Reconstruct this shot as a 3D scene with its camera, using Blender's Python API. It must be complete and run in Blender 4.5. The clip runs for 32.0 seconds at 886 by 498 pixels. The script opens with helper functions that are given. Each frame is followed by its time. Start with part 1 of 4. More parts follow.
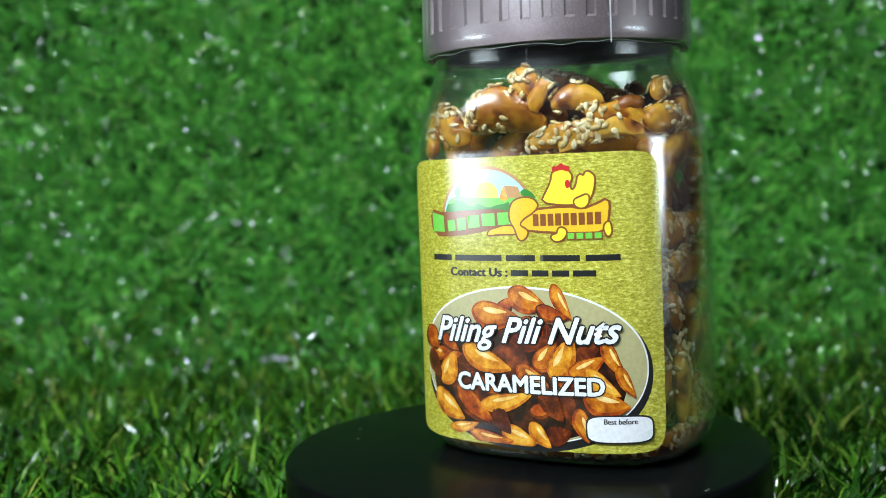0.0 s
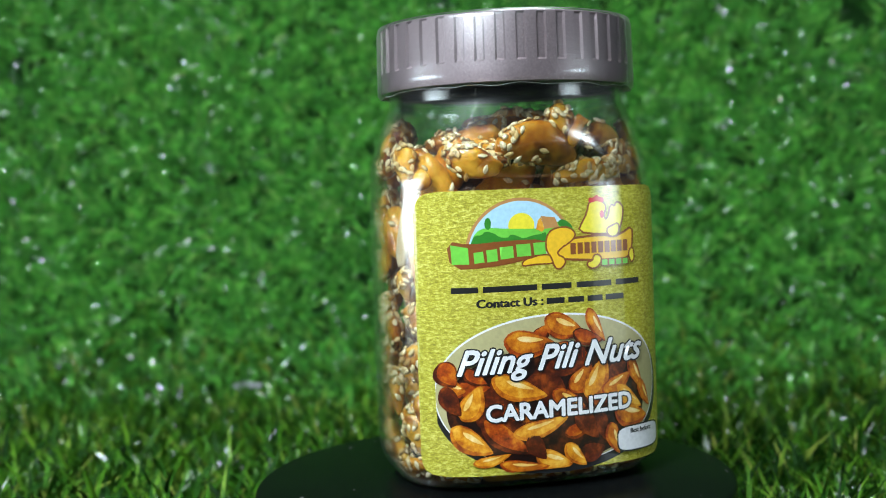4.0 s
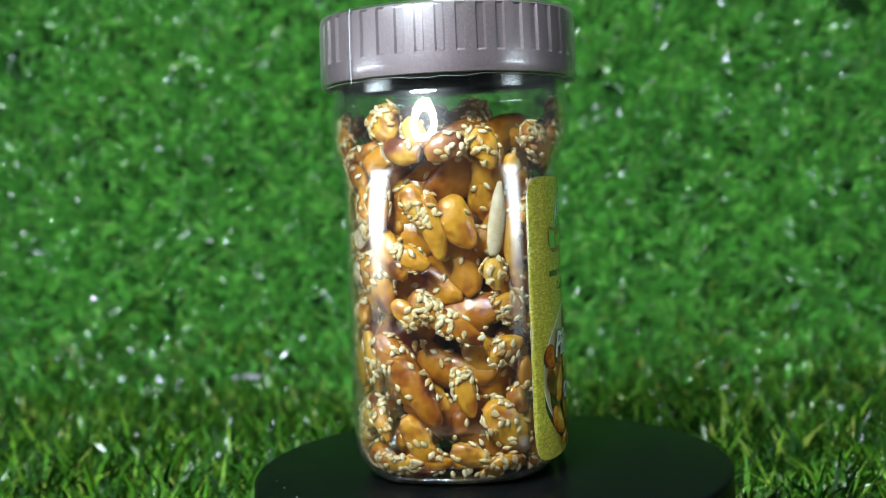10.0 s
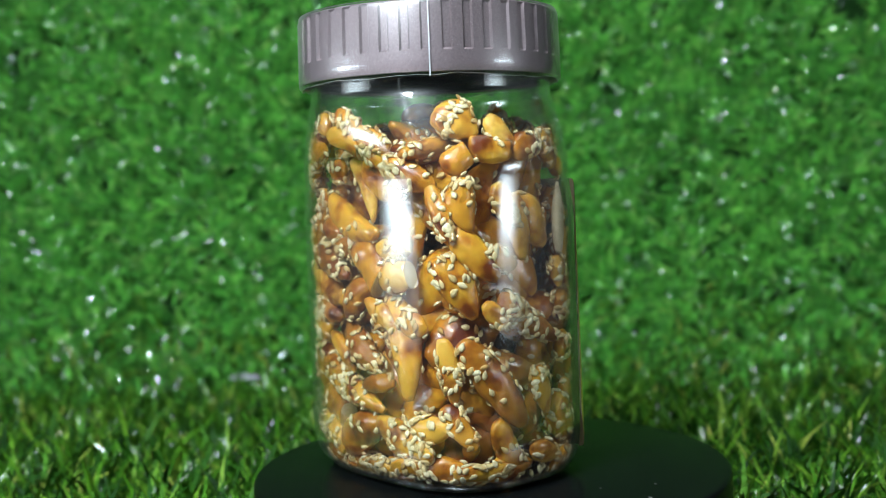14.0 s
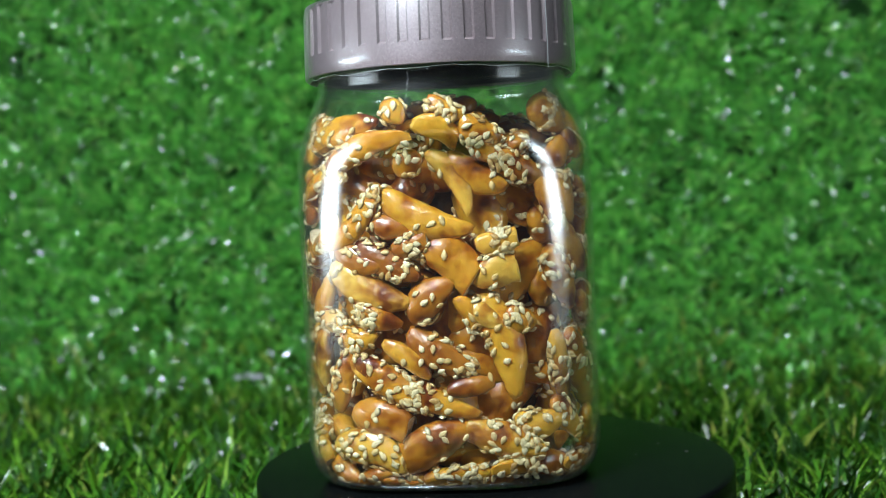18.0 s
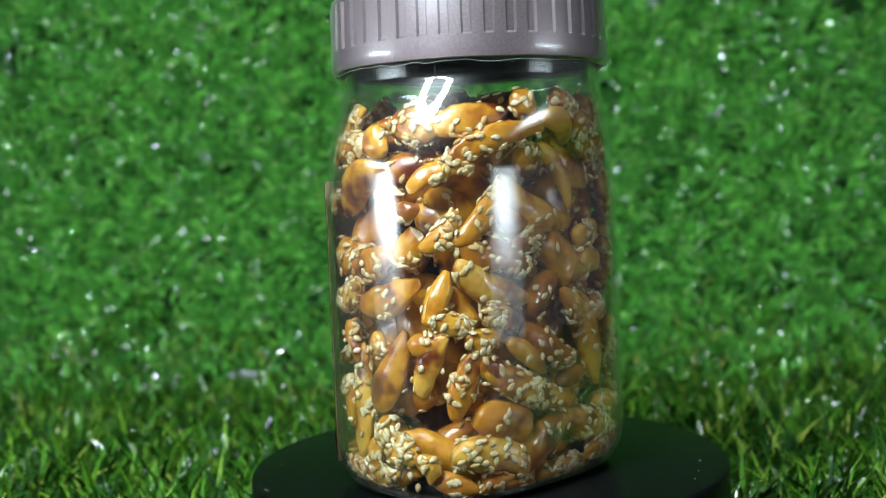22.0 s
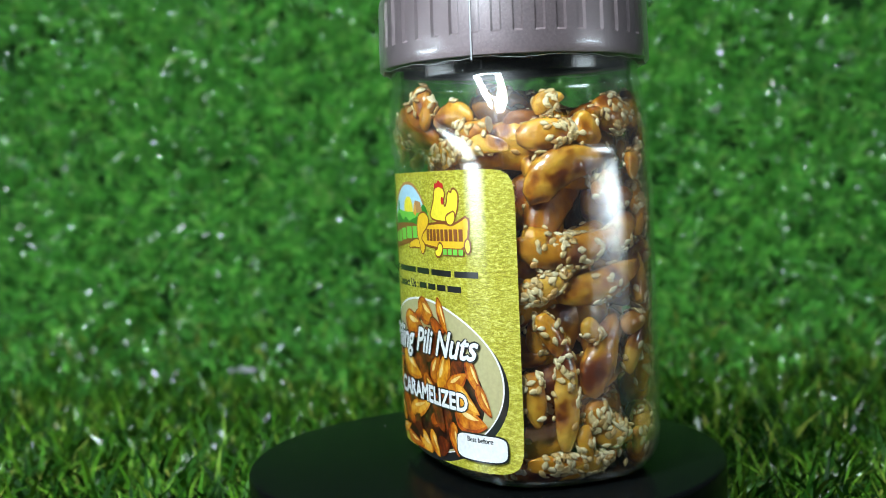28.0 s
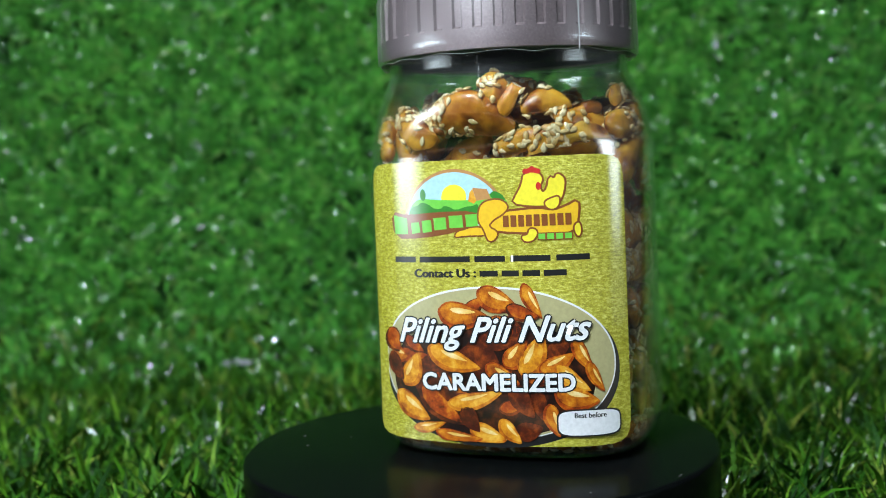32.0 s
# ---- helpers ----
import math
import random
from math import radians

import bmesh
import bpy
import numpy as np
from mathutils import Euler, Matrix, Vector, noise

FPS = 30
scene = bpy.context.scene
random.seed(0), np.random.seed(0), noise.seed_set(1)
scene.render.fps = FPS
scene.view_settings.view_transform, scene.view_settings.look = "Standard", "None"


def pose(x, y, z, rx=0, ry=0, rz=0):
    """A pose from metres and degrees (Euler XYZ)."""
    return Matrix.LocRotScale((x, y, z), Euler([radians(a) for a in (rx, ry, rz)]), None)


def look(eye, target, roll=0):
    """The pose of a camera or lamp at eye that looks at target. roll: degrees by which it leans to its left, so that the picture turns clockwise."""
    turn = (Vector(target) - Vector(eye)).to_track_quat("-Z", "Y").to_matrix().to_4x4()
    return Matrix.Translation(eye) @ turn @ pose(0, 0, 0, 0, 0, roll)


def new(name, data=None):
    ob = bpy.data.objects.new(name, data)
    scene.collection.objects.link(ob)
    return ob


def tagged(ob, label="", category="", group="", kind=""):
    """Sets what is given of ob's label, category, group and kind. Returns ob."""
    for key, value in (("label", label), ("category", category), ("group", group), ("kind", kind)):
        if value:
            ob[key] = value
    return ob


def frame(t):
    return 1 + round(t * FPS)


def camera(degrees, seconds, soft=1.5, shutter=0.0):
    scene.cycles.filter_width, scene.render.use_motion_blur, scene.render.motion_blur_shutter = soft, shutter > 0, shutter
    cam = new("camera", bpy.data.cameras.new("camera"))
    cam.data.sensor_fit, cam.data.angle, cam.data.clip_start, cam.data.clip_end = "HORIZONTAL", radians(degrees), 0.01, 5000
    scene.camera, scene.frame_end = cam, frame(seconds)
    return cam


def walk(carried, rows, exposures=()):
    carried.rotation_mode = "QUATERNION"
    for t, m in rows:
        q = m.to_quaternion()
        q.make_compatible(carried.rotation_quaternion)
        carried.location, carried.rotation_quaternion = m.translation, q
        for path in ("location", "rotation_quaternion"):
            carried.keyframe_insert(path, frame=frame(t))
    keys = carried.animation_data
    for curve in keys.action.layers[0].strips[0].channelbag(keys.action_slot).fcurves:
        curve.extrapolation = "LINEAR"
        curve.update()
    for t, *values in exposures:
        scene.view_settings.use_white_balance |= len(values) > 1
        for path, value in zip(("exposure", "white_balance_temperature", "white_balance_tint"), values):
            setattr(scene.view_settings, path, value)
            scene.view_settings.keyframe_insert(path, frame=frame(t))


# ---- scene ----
cam = camera(43.5, 32.0, soft=0.9)
cam.data.dof.use_dof = True
cam.data.dof.focus_distance = 0.268
cam.data.dof.aperture_fstop = 15.0


def view(x, y, z, yaw, pitch, roll):
    """A camera pose from its place, its turn to the left, its tilt up and its roll."""
    a, b = radians(yaw), radians(pitch)
    eye = Vector((x, y, z))
    return look(eye, eye + Vector((-math.sin(a) * math.cos(b), math.cos(a) * math.cos(b), math.sin(b))), roll)


walk(cam, [(t, view(*place)) for t, *place in [
    (0, -0.0016, -0.2959, 0.0747, 3.51, -4.08, -2.54),
    (0.5, -0.0015, -0.2958, 0.0742, 3.40, -4.04, -2.56),
    (1, -0.0017, -0.2960, 0.0746, 3.34, -4.04, -2.46),
    (1.5, -0.0019, -0.2964, 0.0752, 3.30, -3.96, -2.32),
    (2, -0.0023, -0.2977, 0.0773, 3.26, -3.23, -2.24),
    (2.5, -0.0024, -0.2986, 0.0777, 3.25, -2.76, -2.18),
    (3, -0.0012, -0.2990, 0.0772, 2.87, -2.63, -2.18),
    (3.5, -0.0002, -0.2991, 0.0774, 2.53, -2.78, -2.15),
    (5.5, 0.0004, -0.2990, 0.0763, 1.76, -3.16, -2.23),
    (6, 0.0004, -0.2991, 0.0762, 1.83, -3.20, -2.29),
    (6.5, 0.0005, -0.2993, 0.0761, 1.89, -3.27, -2.35),
    (7, 0.0005, -0.2994, 0.0761, 1.91, -3.32, -2.32),
    (7.5, 0.0007, -0.2993, 0.0765, 1.94, -3.39, -2.37),
    (8, 0.0005, -0.2994, 0.0764, 1.96, -3.37, -2.35),
    (8.5, 0.0007, -0.2994, 0.0764, 2.05, -3.34, -2.33),
    (9, 0.0005, -0.2992, 0.0762, 2.10, -3.29, -2.43),
    (9.5, 0.0007, -0.2997, 0.0763, 2.18, -3.30, -2.41),
    (10, 0.0007, -0.2996, 0.0763, 2.22, -3.33, -2.42),
    (10.5, 0.0006, -0.2999, 0.0761, 2.21, -3.34, -2.43),
    (11, 0.0006, -0.2997, 0.0760, 2.19, -3.38, -2.40),
    (11.5, 0.0005, -0.3001, 0.0762, 2.16, -3.40, -2.40),
    (12, 0.0010, -0.3002, 0.0764, 2.20, -3.41, -2.42),
    (12.5, 0.0009, -0.3001, 0.0763, 2.17, -3.37, -2.40),
    (13, 0.0007, -0.3002, 0.0763, 2.12, -3.37, -2.41),
    (13.5, 0.0007, -0.3003, 0.0762, 2.09, -3.36, -2.38),
    (14, 0.0000, -0.3007, 0.0768, 2.06, -3.33, -2.24),
    (14.5, -0.0001, -0.3012, 0.0772, 2.16, -3.14, -2.25),
    (16.5, -0.0000, -0.3013, 0.0762, 2.39, -2.95, -2.41),
    (17, 0.0001, -0.3014, 0.0758, 2.35, -3.01, -2.40),
    (17.5, 0.0005, -0.3008, 0.0759, 2.35, -3.16, -2.37),
    (18, 0.0008, -0.3008, 0.0754, 2.32, -3.24, -2.46),
    (18.5, 0.0009, -0.3008, 0.0754, 2.28, -3.38, -2.41),
    (19, 0.0009, -0.3005, 0.0756, 2.25, -3.48, -2.47),
    (19.5, 0.0010, -0.3005, 0.0752, 2.21, -3.45, -2.44),
    (20, 0.0009, -0.3008, 0.0757, 2.14, -3.48, -2.36),
    (20.5, 0.0013, -0.3010, 0.0756, 2.16, -3.40, -2.39),
    (21, 0.0012, -0.3007, 0.0756, 2.13, -3.37, -2.51),
    (21.5, 0.0014, -0.2999, 0.0756, 2.12, -3.38, -2.46),
    (22, 0.0005, -0.3007, 0.0757, 2.01, -3.43, -2.45),
    (22.5, 0.0009, -0.3013, 0.0756, 2.03, -3.41, -2.52),
    (23, 0.0005, -0.3016, 0.0758, 1.99, -3.38, -2.52),
    (23.5, 0.0011, -0.3017, 0.0758, 2.07, -3.34, -2.57),
    (24, 0.0011, -0.3017, 0.0758, 2.09, -3.29, -2.55),
    (24.5, 0.0011, -0.3015, 0.0759, 2.09, -3.22, -2.51),
    (25, 0.0010, -0.3016, 0.0758, 2.02, -3.18, -2.44),
    (25.5, 0.0012, -0.3011, 0.0755, 2.02, -3.21, -2.43),
    (27.5, 0.0015, -0.3009, 0.0750, 2.05, -3.51, -2.50),
    (28, 0.0013, -0.3012, 0.0752, 2.02, -3.58, -2.48),
    (28.5, 0.0013, -0.3011, 0.0754, 2.00, -3.60, -2.40),
    (29, 0.0012, -0.3013, 0.0756, 2.01, -3.58, -2.55),
    (29.5, 0.0015, -0.3011, 0.0753, 2.06, -3.59, -2.59),
    (30, 0.0019, -0.3007, 0.0754, 2.10, -3.66, -2.57),
    (30.5, 0.0024, -0.3009, 0.0749, 2.10, -3.70, -2.59),
    (31, 0.0023, -0.3007, 0.0746, 2.04, -3.75, -2.59),
    (31.5, 0.0020, -0.3009, 0.0744, 1.93, -3.80, -2.57),
    (32, 0.0019, -0.3010, 0.0741, 1.85, -3.89, -2.51),
]], [(0, 0.17), (2, 0.2), (6, 0.3), (8, 0.38), (20, 0.4), (23, 0.36), (25, 0.24), (28, 0.24), (29, 0.2), (30, 0.06), (32, 0.04)])

# ---------------------------------------------------------------- light
world = bpy.data.worlds.new("dim_room")
scene.world = world
world.use_nodes = True
world.node_tree.nodes["Background"].inputs["Color"].default_value = (0.75, 0.85, 1.0, 1)
world.node_tree.nodes["Background"].inputs["Strength"].default_value = 0.025


def panel_lamp(name, eye, target, width, height, watts, color):
    data = bpy.data.lights.new(name, "AREA")
    data.shape, data.size, data.size_y = "RECTANGLE", width, height
    data.energy, data.color = watts, color
    ob = new(name, data)
    ob.matrix_world = look(eye, target)
    return ob


COOL = (0.77, 0.91, 1.0)
# unseen overhead lamp, added to brighten the grass
panel_lamp("added_overhead_fill", (0.22, -0.1, 1.5), (0.08, 0.2, 0.0), 0.6, 0.3, 12.3, (0.84, 0.94, 1.0))

# ---------------------------------------------------------------- materials
def mat(name, color=(0.5, 0.5, 0.5), rough=0.5, metal=0.0, **more):
    m = bpy.data.materials.new(name)
    m.use_nodes = True
    b = m.node_tree.nodes["Principled BSDF"]
    b.inputs["Base Color"].default_value = (*color, 1)
    b.inputs["Roughness"].default_value = rough
    b.inputs["Metallic"].default_value = metal
    for key, value in more.items():
        b.inputs[key.replace("_", " ")].default_value = value
    return m


def node(m, kind, **values):
    n = m.node_tree.nodes.new(kind)
    for key, value in values.items():
        n.inputs[key.replace("_", " ")].default_value = value
    return n


def link(m, a, b):
    m.node_tree.links.new(a, b)


def bsdf(m):
    return m.node_tree.nodes["Principled BSDF"]


def coords(m):
    return node(m, "ShaderNodeTexCoord").outputs["Object"]


def ramp(m, source, stops):
    r = m.node_tree.nodes.new("ShaderNodeValToRGB")
    while len(r.color_ramp.elements) < len(stops):
        r.color_ramp.elements.new(0.5)
    for e, (at, color) in zip(r.color_ramp.elements, stops):
        e.position, e.color = at, (*color, 1)
    link(m, source, r.inputs[0])
    return r.outputs[0]


def noise_of(m, scale, detail=3.0, rough=0.6, where=None):
    n = node(m, "ShaderNodeTexNoise", Scale=scale, Detail=detail, Roughness=rough)
    link(m, where or coords(m), n.inputs["Vector"])
    return n.outputs["Fac"]


def bump(m, height, strength, distance=0.001):
    n = node(m, "ShaderNodeBump", Strength=strength, Distance=distance)
    link(m, height, n.inputs["Height"])
    link(m, n.outputs[0], bsdf(m).inputs["Normal"])


def mixed(m, fac, a, b, mode="MIX"):
    n = m.node_tree.nodes.new("ShaderNodeMix")
    n.data_type, n.blend_type = "RGBA", mode
    for value, socket in ((fac, n.inputs[0]), (a, n.inputs[6]), (b, n.inputs[7])):
        if isinstance(value, (int, float)):
            socket.default_value = value
        elif isinstance(value, tuple):
            socket.default_value = (*value, 1)
        else:
            link(m, value, socket)
    return n.outputs[2]


def scaled(m, source, a, b):
    n = node(m, "ShaderNodeMapRange")
    n.inputs["To Min"].default_value, n.inputs["To Max"].default_value = a, b
    link(m, source, n.inputs["Value"])
    return n.outputs[0]


# clear plastic: a see-through wall whose gloss grows towards grazing view
def clear_plastic(name, tint, low, rough, smear, haze):
    m = bpy.data.materials.new(name)
    m.use_nodes = True
    m.node_tree.nodes.clear()
    out = node(m, "ShaderNodeOutputMaterial")
    see = node(m, "ShaderNodeBsdfTransparent", Color=(*tint, 1))
    gloss = node(m, "ShaderNodeBsdfGlossy", Color=(1, 1, 1, 1), Roughness=rough)
    facing = node(m, "ShaderNodeLayerWeight", Blend=0.5)
    power = m.node_tree.nodes.new("ShaderNodeMath")
    power.operation = "POWER"
    power.inputs[1].default_value = 2.3
    link(m, facing.outputs["Facing"], power.inputs[0])
    amount = scaled(m, power.outputs[0], low, 0.85)
    mix = node(m, "ShaderNodeMixShader")
    link(m, amount, mix.inputs[0])
    link(m, see.outputs[0], mix.inputs[1])
    veil = node(m, "ShaderNodeBsdfGlossy", Color=(1, 1, 1, 1), Roughness=0.35)
    sheen = node(m, "ShaderNodeMixShader")
    sheen.inputs[0].default_value = haze
    link(m, gloss.outputs[0], sheen.inputs[1])
    link(m, veil.outputs[0], sheen.inputs[2])
    link(m, sheen.outputs[0], mix.inputs[2])
    link(m, mix.outputs[0], out.inputs[0])
    wave = node(m, "ShaderNodeBump", Strength=smear, Distance=0.001)
    link(m, noise_of(m, 55.0, 2.0), wave.inputs["Height"])
    link(m, wave.outputs[0], gloss.inputs["Normal"])
    return m


PET = clear_plastic("clear_plastic", (0.975, 0.985, 0.98), 0.075, 0.03, 0.10, 0.13)
THICK = clear_plastic("thick_clear_plastic", (0.95, 0.96, 0.96), 0.07, 0.12, 0.9, 0.1)
FILM = clear_plastic("shrink_film", (0.94, 0.94, 0.96), 0.11, 0.17, 0.8, 0.5)

NUT = mat("caramel_nut", (0.5, 0.2, 0.03), 0.34, 0.0, Specular_IOR_Level=0.5, Coat_Weight=1.0, Coat_Roughness=0.045)
NUT.node_tree.nodes["Principled BSDF"].inputs["Subsurface Weight"].default_value = 0.12
bsdf(NUT).inputs["Subsurface Radius"].default_value = (1.0, 0.35, 0.05)
bsdf(NUT).inputs["Subsurface Scale"].default_value = 0.002
nut_info = node(NUT, "ShaderNodeObjectInfo")
tone = nut_info.outputs["Random"]
nut_tone = node(NUT, "ShaderNodeSeparateColor")
link(NUT, nut_info.outputs["Color"], nut_tone.inputs[0])
base = ramp(NUT, nut_tone.outputs[0], [(0.0, (0.29, 0.088, 0.008)), (0.11, (0.49, 0.190, 0.014)), (0.40, (0.64, 0.295, 0.022)), (0.75, (0.71, 0.375, 0.036)), (1.0, (0.77, 0.48, 0.10))])


def nut_noise(scale, detail=3.0, rough=0.6):
    """Noise that differs from nut to nut."""
    n = node(NUT, "ShaderNodeTexNoise", Scale=scale, Detail=detail, Roughness=rough)
    n.noise_dimensions = "4D"
    link(NUT, coords(NUT), n.inputs["Vector"])
    link(NUT, scaled(NUT, tone, 0.0, 80.0), n.inputs["W"])
    return n.outputs["Fac"]


stain = ramp(NUT, nut_noise(150.0, 4.0), [(0.30, (0.40, 0.17, 0.05)), (0.40, (0.80, 0.58, 0.36)), (0.50, (1, 1, 1))])
glaze = ramp(NUT, noise_of(NUT, 420.0, 3.0), [(0.25, (0.84, 0.74, 0.5)), (0.6, (1.0, 1.0, 1.0))])
pools = ramp(NUT, nut_noise(75.0, 3.0, 0.65), [(0.36, (0.30, 0.12, 0.04)), (0.44, (0.82, 0.66, 0.42)), (0.52, (1.14, 1.14, 1.10))])
link(NUT, mixed(NUT, 1.0, mixed(NUT, 1.0, mixed(NUT, 0.85, base, stain, "MULTIPLY"), glaze, "MULTIPLY"), pools, "MULTIPLY"), bsdf(NUT).inputs["Base Color"])
bump(NUT, nut_noise(300.0, 4.0, 0.65), 0.8, 0.0009)
sugar = node(NUT, "ShaderNodeBump", Strength=1.0, Distance=0.0003)
link(NUT, nut_noise(560.0, 2.0, 0.5), sugar.inputs["Height"])
link(NUT, sugar.outputs[0], bsdf(NUT).inputs["Coat Normal"])

PALE = mat("raw_nut_flesh", (0.72, 0.58, 0.36), 0.6)
link(PALE, ramp(PALE, noise_of(PALE, 300.0), [(0.3, (0.58, 0.43, 0.23)), (0.65, (0.8, 0.68, 0.47))]), bsdf(PALE).inputs["Base Color"])
bump(PALE, noise_of(PALE, 700.0), 0.4, 0.0004)

SEED = mat("sesame_seed", (0.62, 0.45, 0.2), 0.3, 0.0, Coat_Weight=1.0, Coat_Roughness=0.08)
island = node(SEED, "ShaderNodeNewGeometry").outputs["Random Per Island"]
link(SEED, ramp(SEED, island, [(0.0, (0.48, 0.24, 0.06)), (0.22, (0.68, 0.46, 0.18)), (0.6, (0.80, 0.63, 0.33)), (1.0, (0.87, 0.75, 0.48))]), bsdf(SEED).inputs["Base Color"])

# near-black brown that paints the shade in the gaps between the nuts
GAP_SHADE = mat("gap_shade", (0.06, 0.02, 0.006), 0.5, 0.0, Specular_IOR_Level=0.25)
link(GAP_SHADE, ramp(GAP_SHADE, noise_of(GAP_SHADE, 260.0, 4.0), [(0.35, (0.02, 0.006, 0.002)), (0.65, (0.13, 0.045, 0.01))]), bsdf(GAP_SHADE).inputs["Base Color"])
bump(GAP_SHADE, noise_of(GAP_SHADE, 420.0), 0.6, 0.001)

LID = mat("pearly_brown_plastic", (0.21, 0.165, 0.15), 0.45, 0.6, Coat_Weight=0.08, Coat_Roughness=0.3)
link(LID, ramp(LID, noise_of(LID, 1800.0, 2.0), [(0.3, (0.225, 0.170, 0.170)), (0.7, (0.30, 0.235, 0.236))]), bsdf(LID).inputs["Base Color"])
link(LID, scaled(LID, noise_of(LID, 240.0, 4.0), 0.38, 0.52), bsdf(LID).inputs["Roughness"])
bump(LID, noise_of(LID, 900.0), 0.12, 0.0004)

# the lid's inside is brown plastic too; this black paints its shade
LID_SHADE = mat("lid_inside_shade", (0.018, 0.016, 0.017), 0.35)

PLATTER = mat("satin_black_plastic", (0.0025, 0.003, 0.003), 0.22, 0.0, Specular_IOR_Level=0.03)
link(PLATTER, scaled(PLATTER, noise_of(PLATTER, 90.0, 4.0), 0.18, 0.28), bsdf(PLATTER).inputs["Roughness"])
bump(PLATTER, noise_of(PLATTER, 2500.0), 0.06, 0.0003)
DUST = mat("dust", (0.16, 0.16, 0.155), 0.9)

GRASS = mat("plastic_grass", (0.05, 0.24, 0.02), 0.45, 0.0, Specular_IOR_Level=0.1, Coat_Weight=0.9, Coat_Roughness=0.05)
bsdf(GRASS).inputs["Coat IOR"].default_value = 1.62
blade = node(GRASS, "ShaderNodeNewGeometry").outputs["Random Per Island"]
clumps = ramp(GRASS, noise_of(GRASS, 110.0, 2.0), [(0.36, (0.60, 0.64, 0.68)), (0.60, (1.24, 1.22, 1.24))])
link(GRASS, mixed(GRASS, 1.0, clumps, mixed(GRASS, 0.3, ramp(GRASS, blade, [(0.0, (0.008, 0.048, 0.008)), (0.3, (0.032, 0.172, 0.024)), (0.7, (0.102, 0.41, 0.050)), (0.95, (0.21, 0.565, 0.085)), (1.0, (0.34, 0.56, 0.13))]),
     ramp(GRASS, noise_of(GRASS, 14.0, 3.0), [(0.3, (0.032, 0.163, 0.022)), (0.7, (0.106, 0.41, 0.048))])), "MULTIPLY"), bsdf(GRASS).inputs["Base Color"])
# same mat near the turntable: dimmer light put into darker, more olive blades
DIM_GRASS = mat("dimmed_olive_grass", (0.05, 0.13, 0.015), 0.5, 0.0, Specular_IOR_Level=0.1, Coat_Weight=0.3, Coat_Roughness=0.04)
blade = node(DIM_GRASS, "ShaderNodeNewGeometry").outputs["Random Per Island"]
link(DIM_GRASS, ramp(DIM_GRASS, blade, [(0.0, (0.003, 0.020, 0.002)), (0.4, (0.012, 0.060, 0.004)), (0.75, (0.044, 0.150, 0.007)), (0.93, (0.105, 0.23, 0.016)), (1.0, (0.25, 0.28, 0.05))]), bsdf(DIM_GRASS).inputs["Base Color"])
MAT_BASE = mat("dark_green_mat_backing", (0.012, 0.05, 0.01), 0.9, 0.0, Specular_IOR_Level=0.05)
link(MAT_BASE, ramp(MAT_BASE, noise_of(MAT_BASE, 120.0), [(0.3, (0.004, 0.018, 0.004)), (0.7, (0.012, 0.045, 0.009))]), bsdf(MAT_BASE).inputs["Base Color"])
WALL = mat("grey_painted_wall", (0.32, 0.32, 0.33), 0.8)
link(WALL, ramp(WALL, noise_of(WALL, 3.0), [(0.3, (0.13, 0.13, 0.14)), (0.7, (0.18, 0.18, 0.19))]), bsdf(WALL).inputs["Base Color"])
TABLE = mat("brown_table_wood", (0.2, 0.12, 0.07), 0.5)
link(TABLE, ramp(TABLE, noise_of(TABLE, 9.0, 6.0), [(0.3, (0.14, 0.08, 0.045)), (0.7, (0.26, 0.16, 0.09))]), bsdf(TABLE).inputs["Base Color"])

# printed label
GOLD = mat("gold_foil_paper", (0.5, 0.42, 0.03), 0.4, 0.1, Coat_Weight=1.0, Coat_Roughness=0.05, Coat_IOR=1.75)
stretch = node(GOLD, "ShaderNodeMapping")
stretch.inputs["Scale"].default_value = (0.6, 0.6, 1.25)
link(GOLD, coords(GOLD), stretch.inputs["Vector"])
leaf = noise_of(GOLD, 1250.0, 5.0, 0.75, stretch.outputs[0])
link(GOLD, mixed(GOLD, 0.2, ramp(GOLD, leaf, [(0.36, (0.25, 0.22, 0.006)), (0.5, (0.49, 0.45, 0.022)), (0.63, (0.76, 0.73, 0.16))]),
     ramp(GOLD, noise_of(GOLD, 60.0, 2.0), [(0.3, (0.43, 0.39, 0.018)), (0.7, (0.54, 0.50, 0.045))])), bsdf(GOLD).inputs["Base Color"])
bump(GOLD, leaf, 0.9, 0.0006)
PAPER_BACK = mat("label_paper_back", (0.62, 0.58, 0.42), 0.7)


def ink(name, color):
    m = mat(name + "_ink", color, 0.38, 0.0, Coat_Weight=1.0, Coat_Roughness=0.05, Coat_IOR=1.75)
    n = noise_of(m, 900.0, 2.0)
    dark = tuple(c * 0.86 for c in color)
    link(m, ramp(m, n, [(0.3, dark), (0.7, color)]), bsdf(m).inputs["Base Color"])
    return m


BLACK, WHITE = ink("black", (0.012, 0.012, 0.012)), ink("white", (0.82, 0.82, 0.84))
GREEN, LIME, BROWN = ink("green", (0.03, 0.22, 0.02)), ink("lime", (0.16, 0.56, 0.06)), ink("brown", (0.24, 0.07, 0.015))
SKY, SUN, RED = ink("sky_blue", (0.42, 0.66, 0.80)), ink("sun_yellow", (0.86, 0.72, 0.04)), ink("red", (0.55, 0.02, 0.015))
YELLOW, TAN = ink("yellow", (0.85, 0.50, 0.02)), ink("tan", (0.5, 0.24, 0.08))
CREAM = ink("cream", (0.46, 0.41, 0.20))


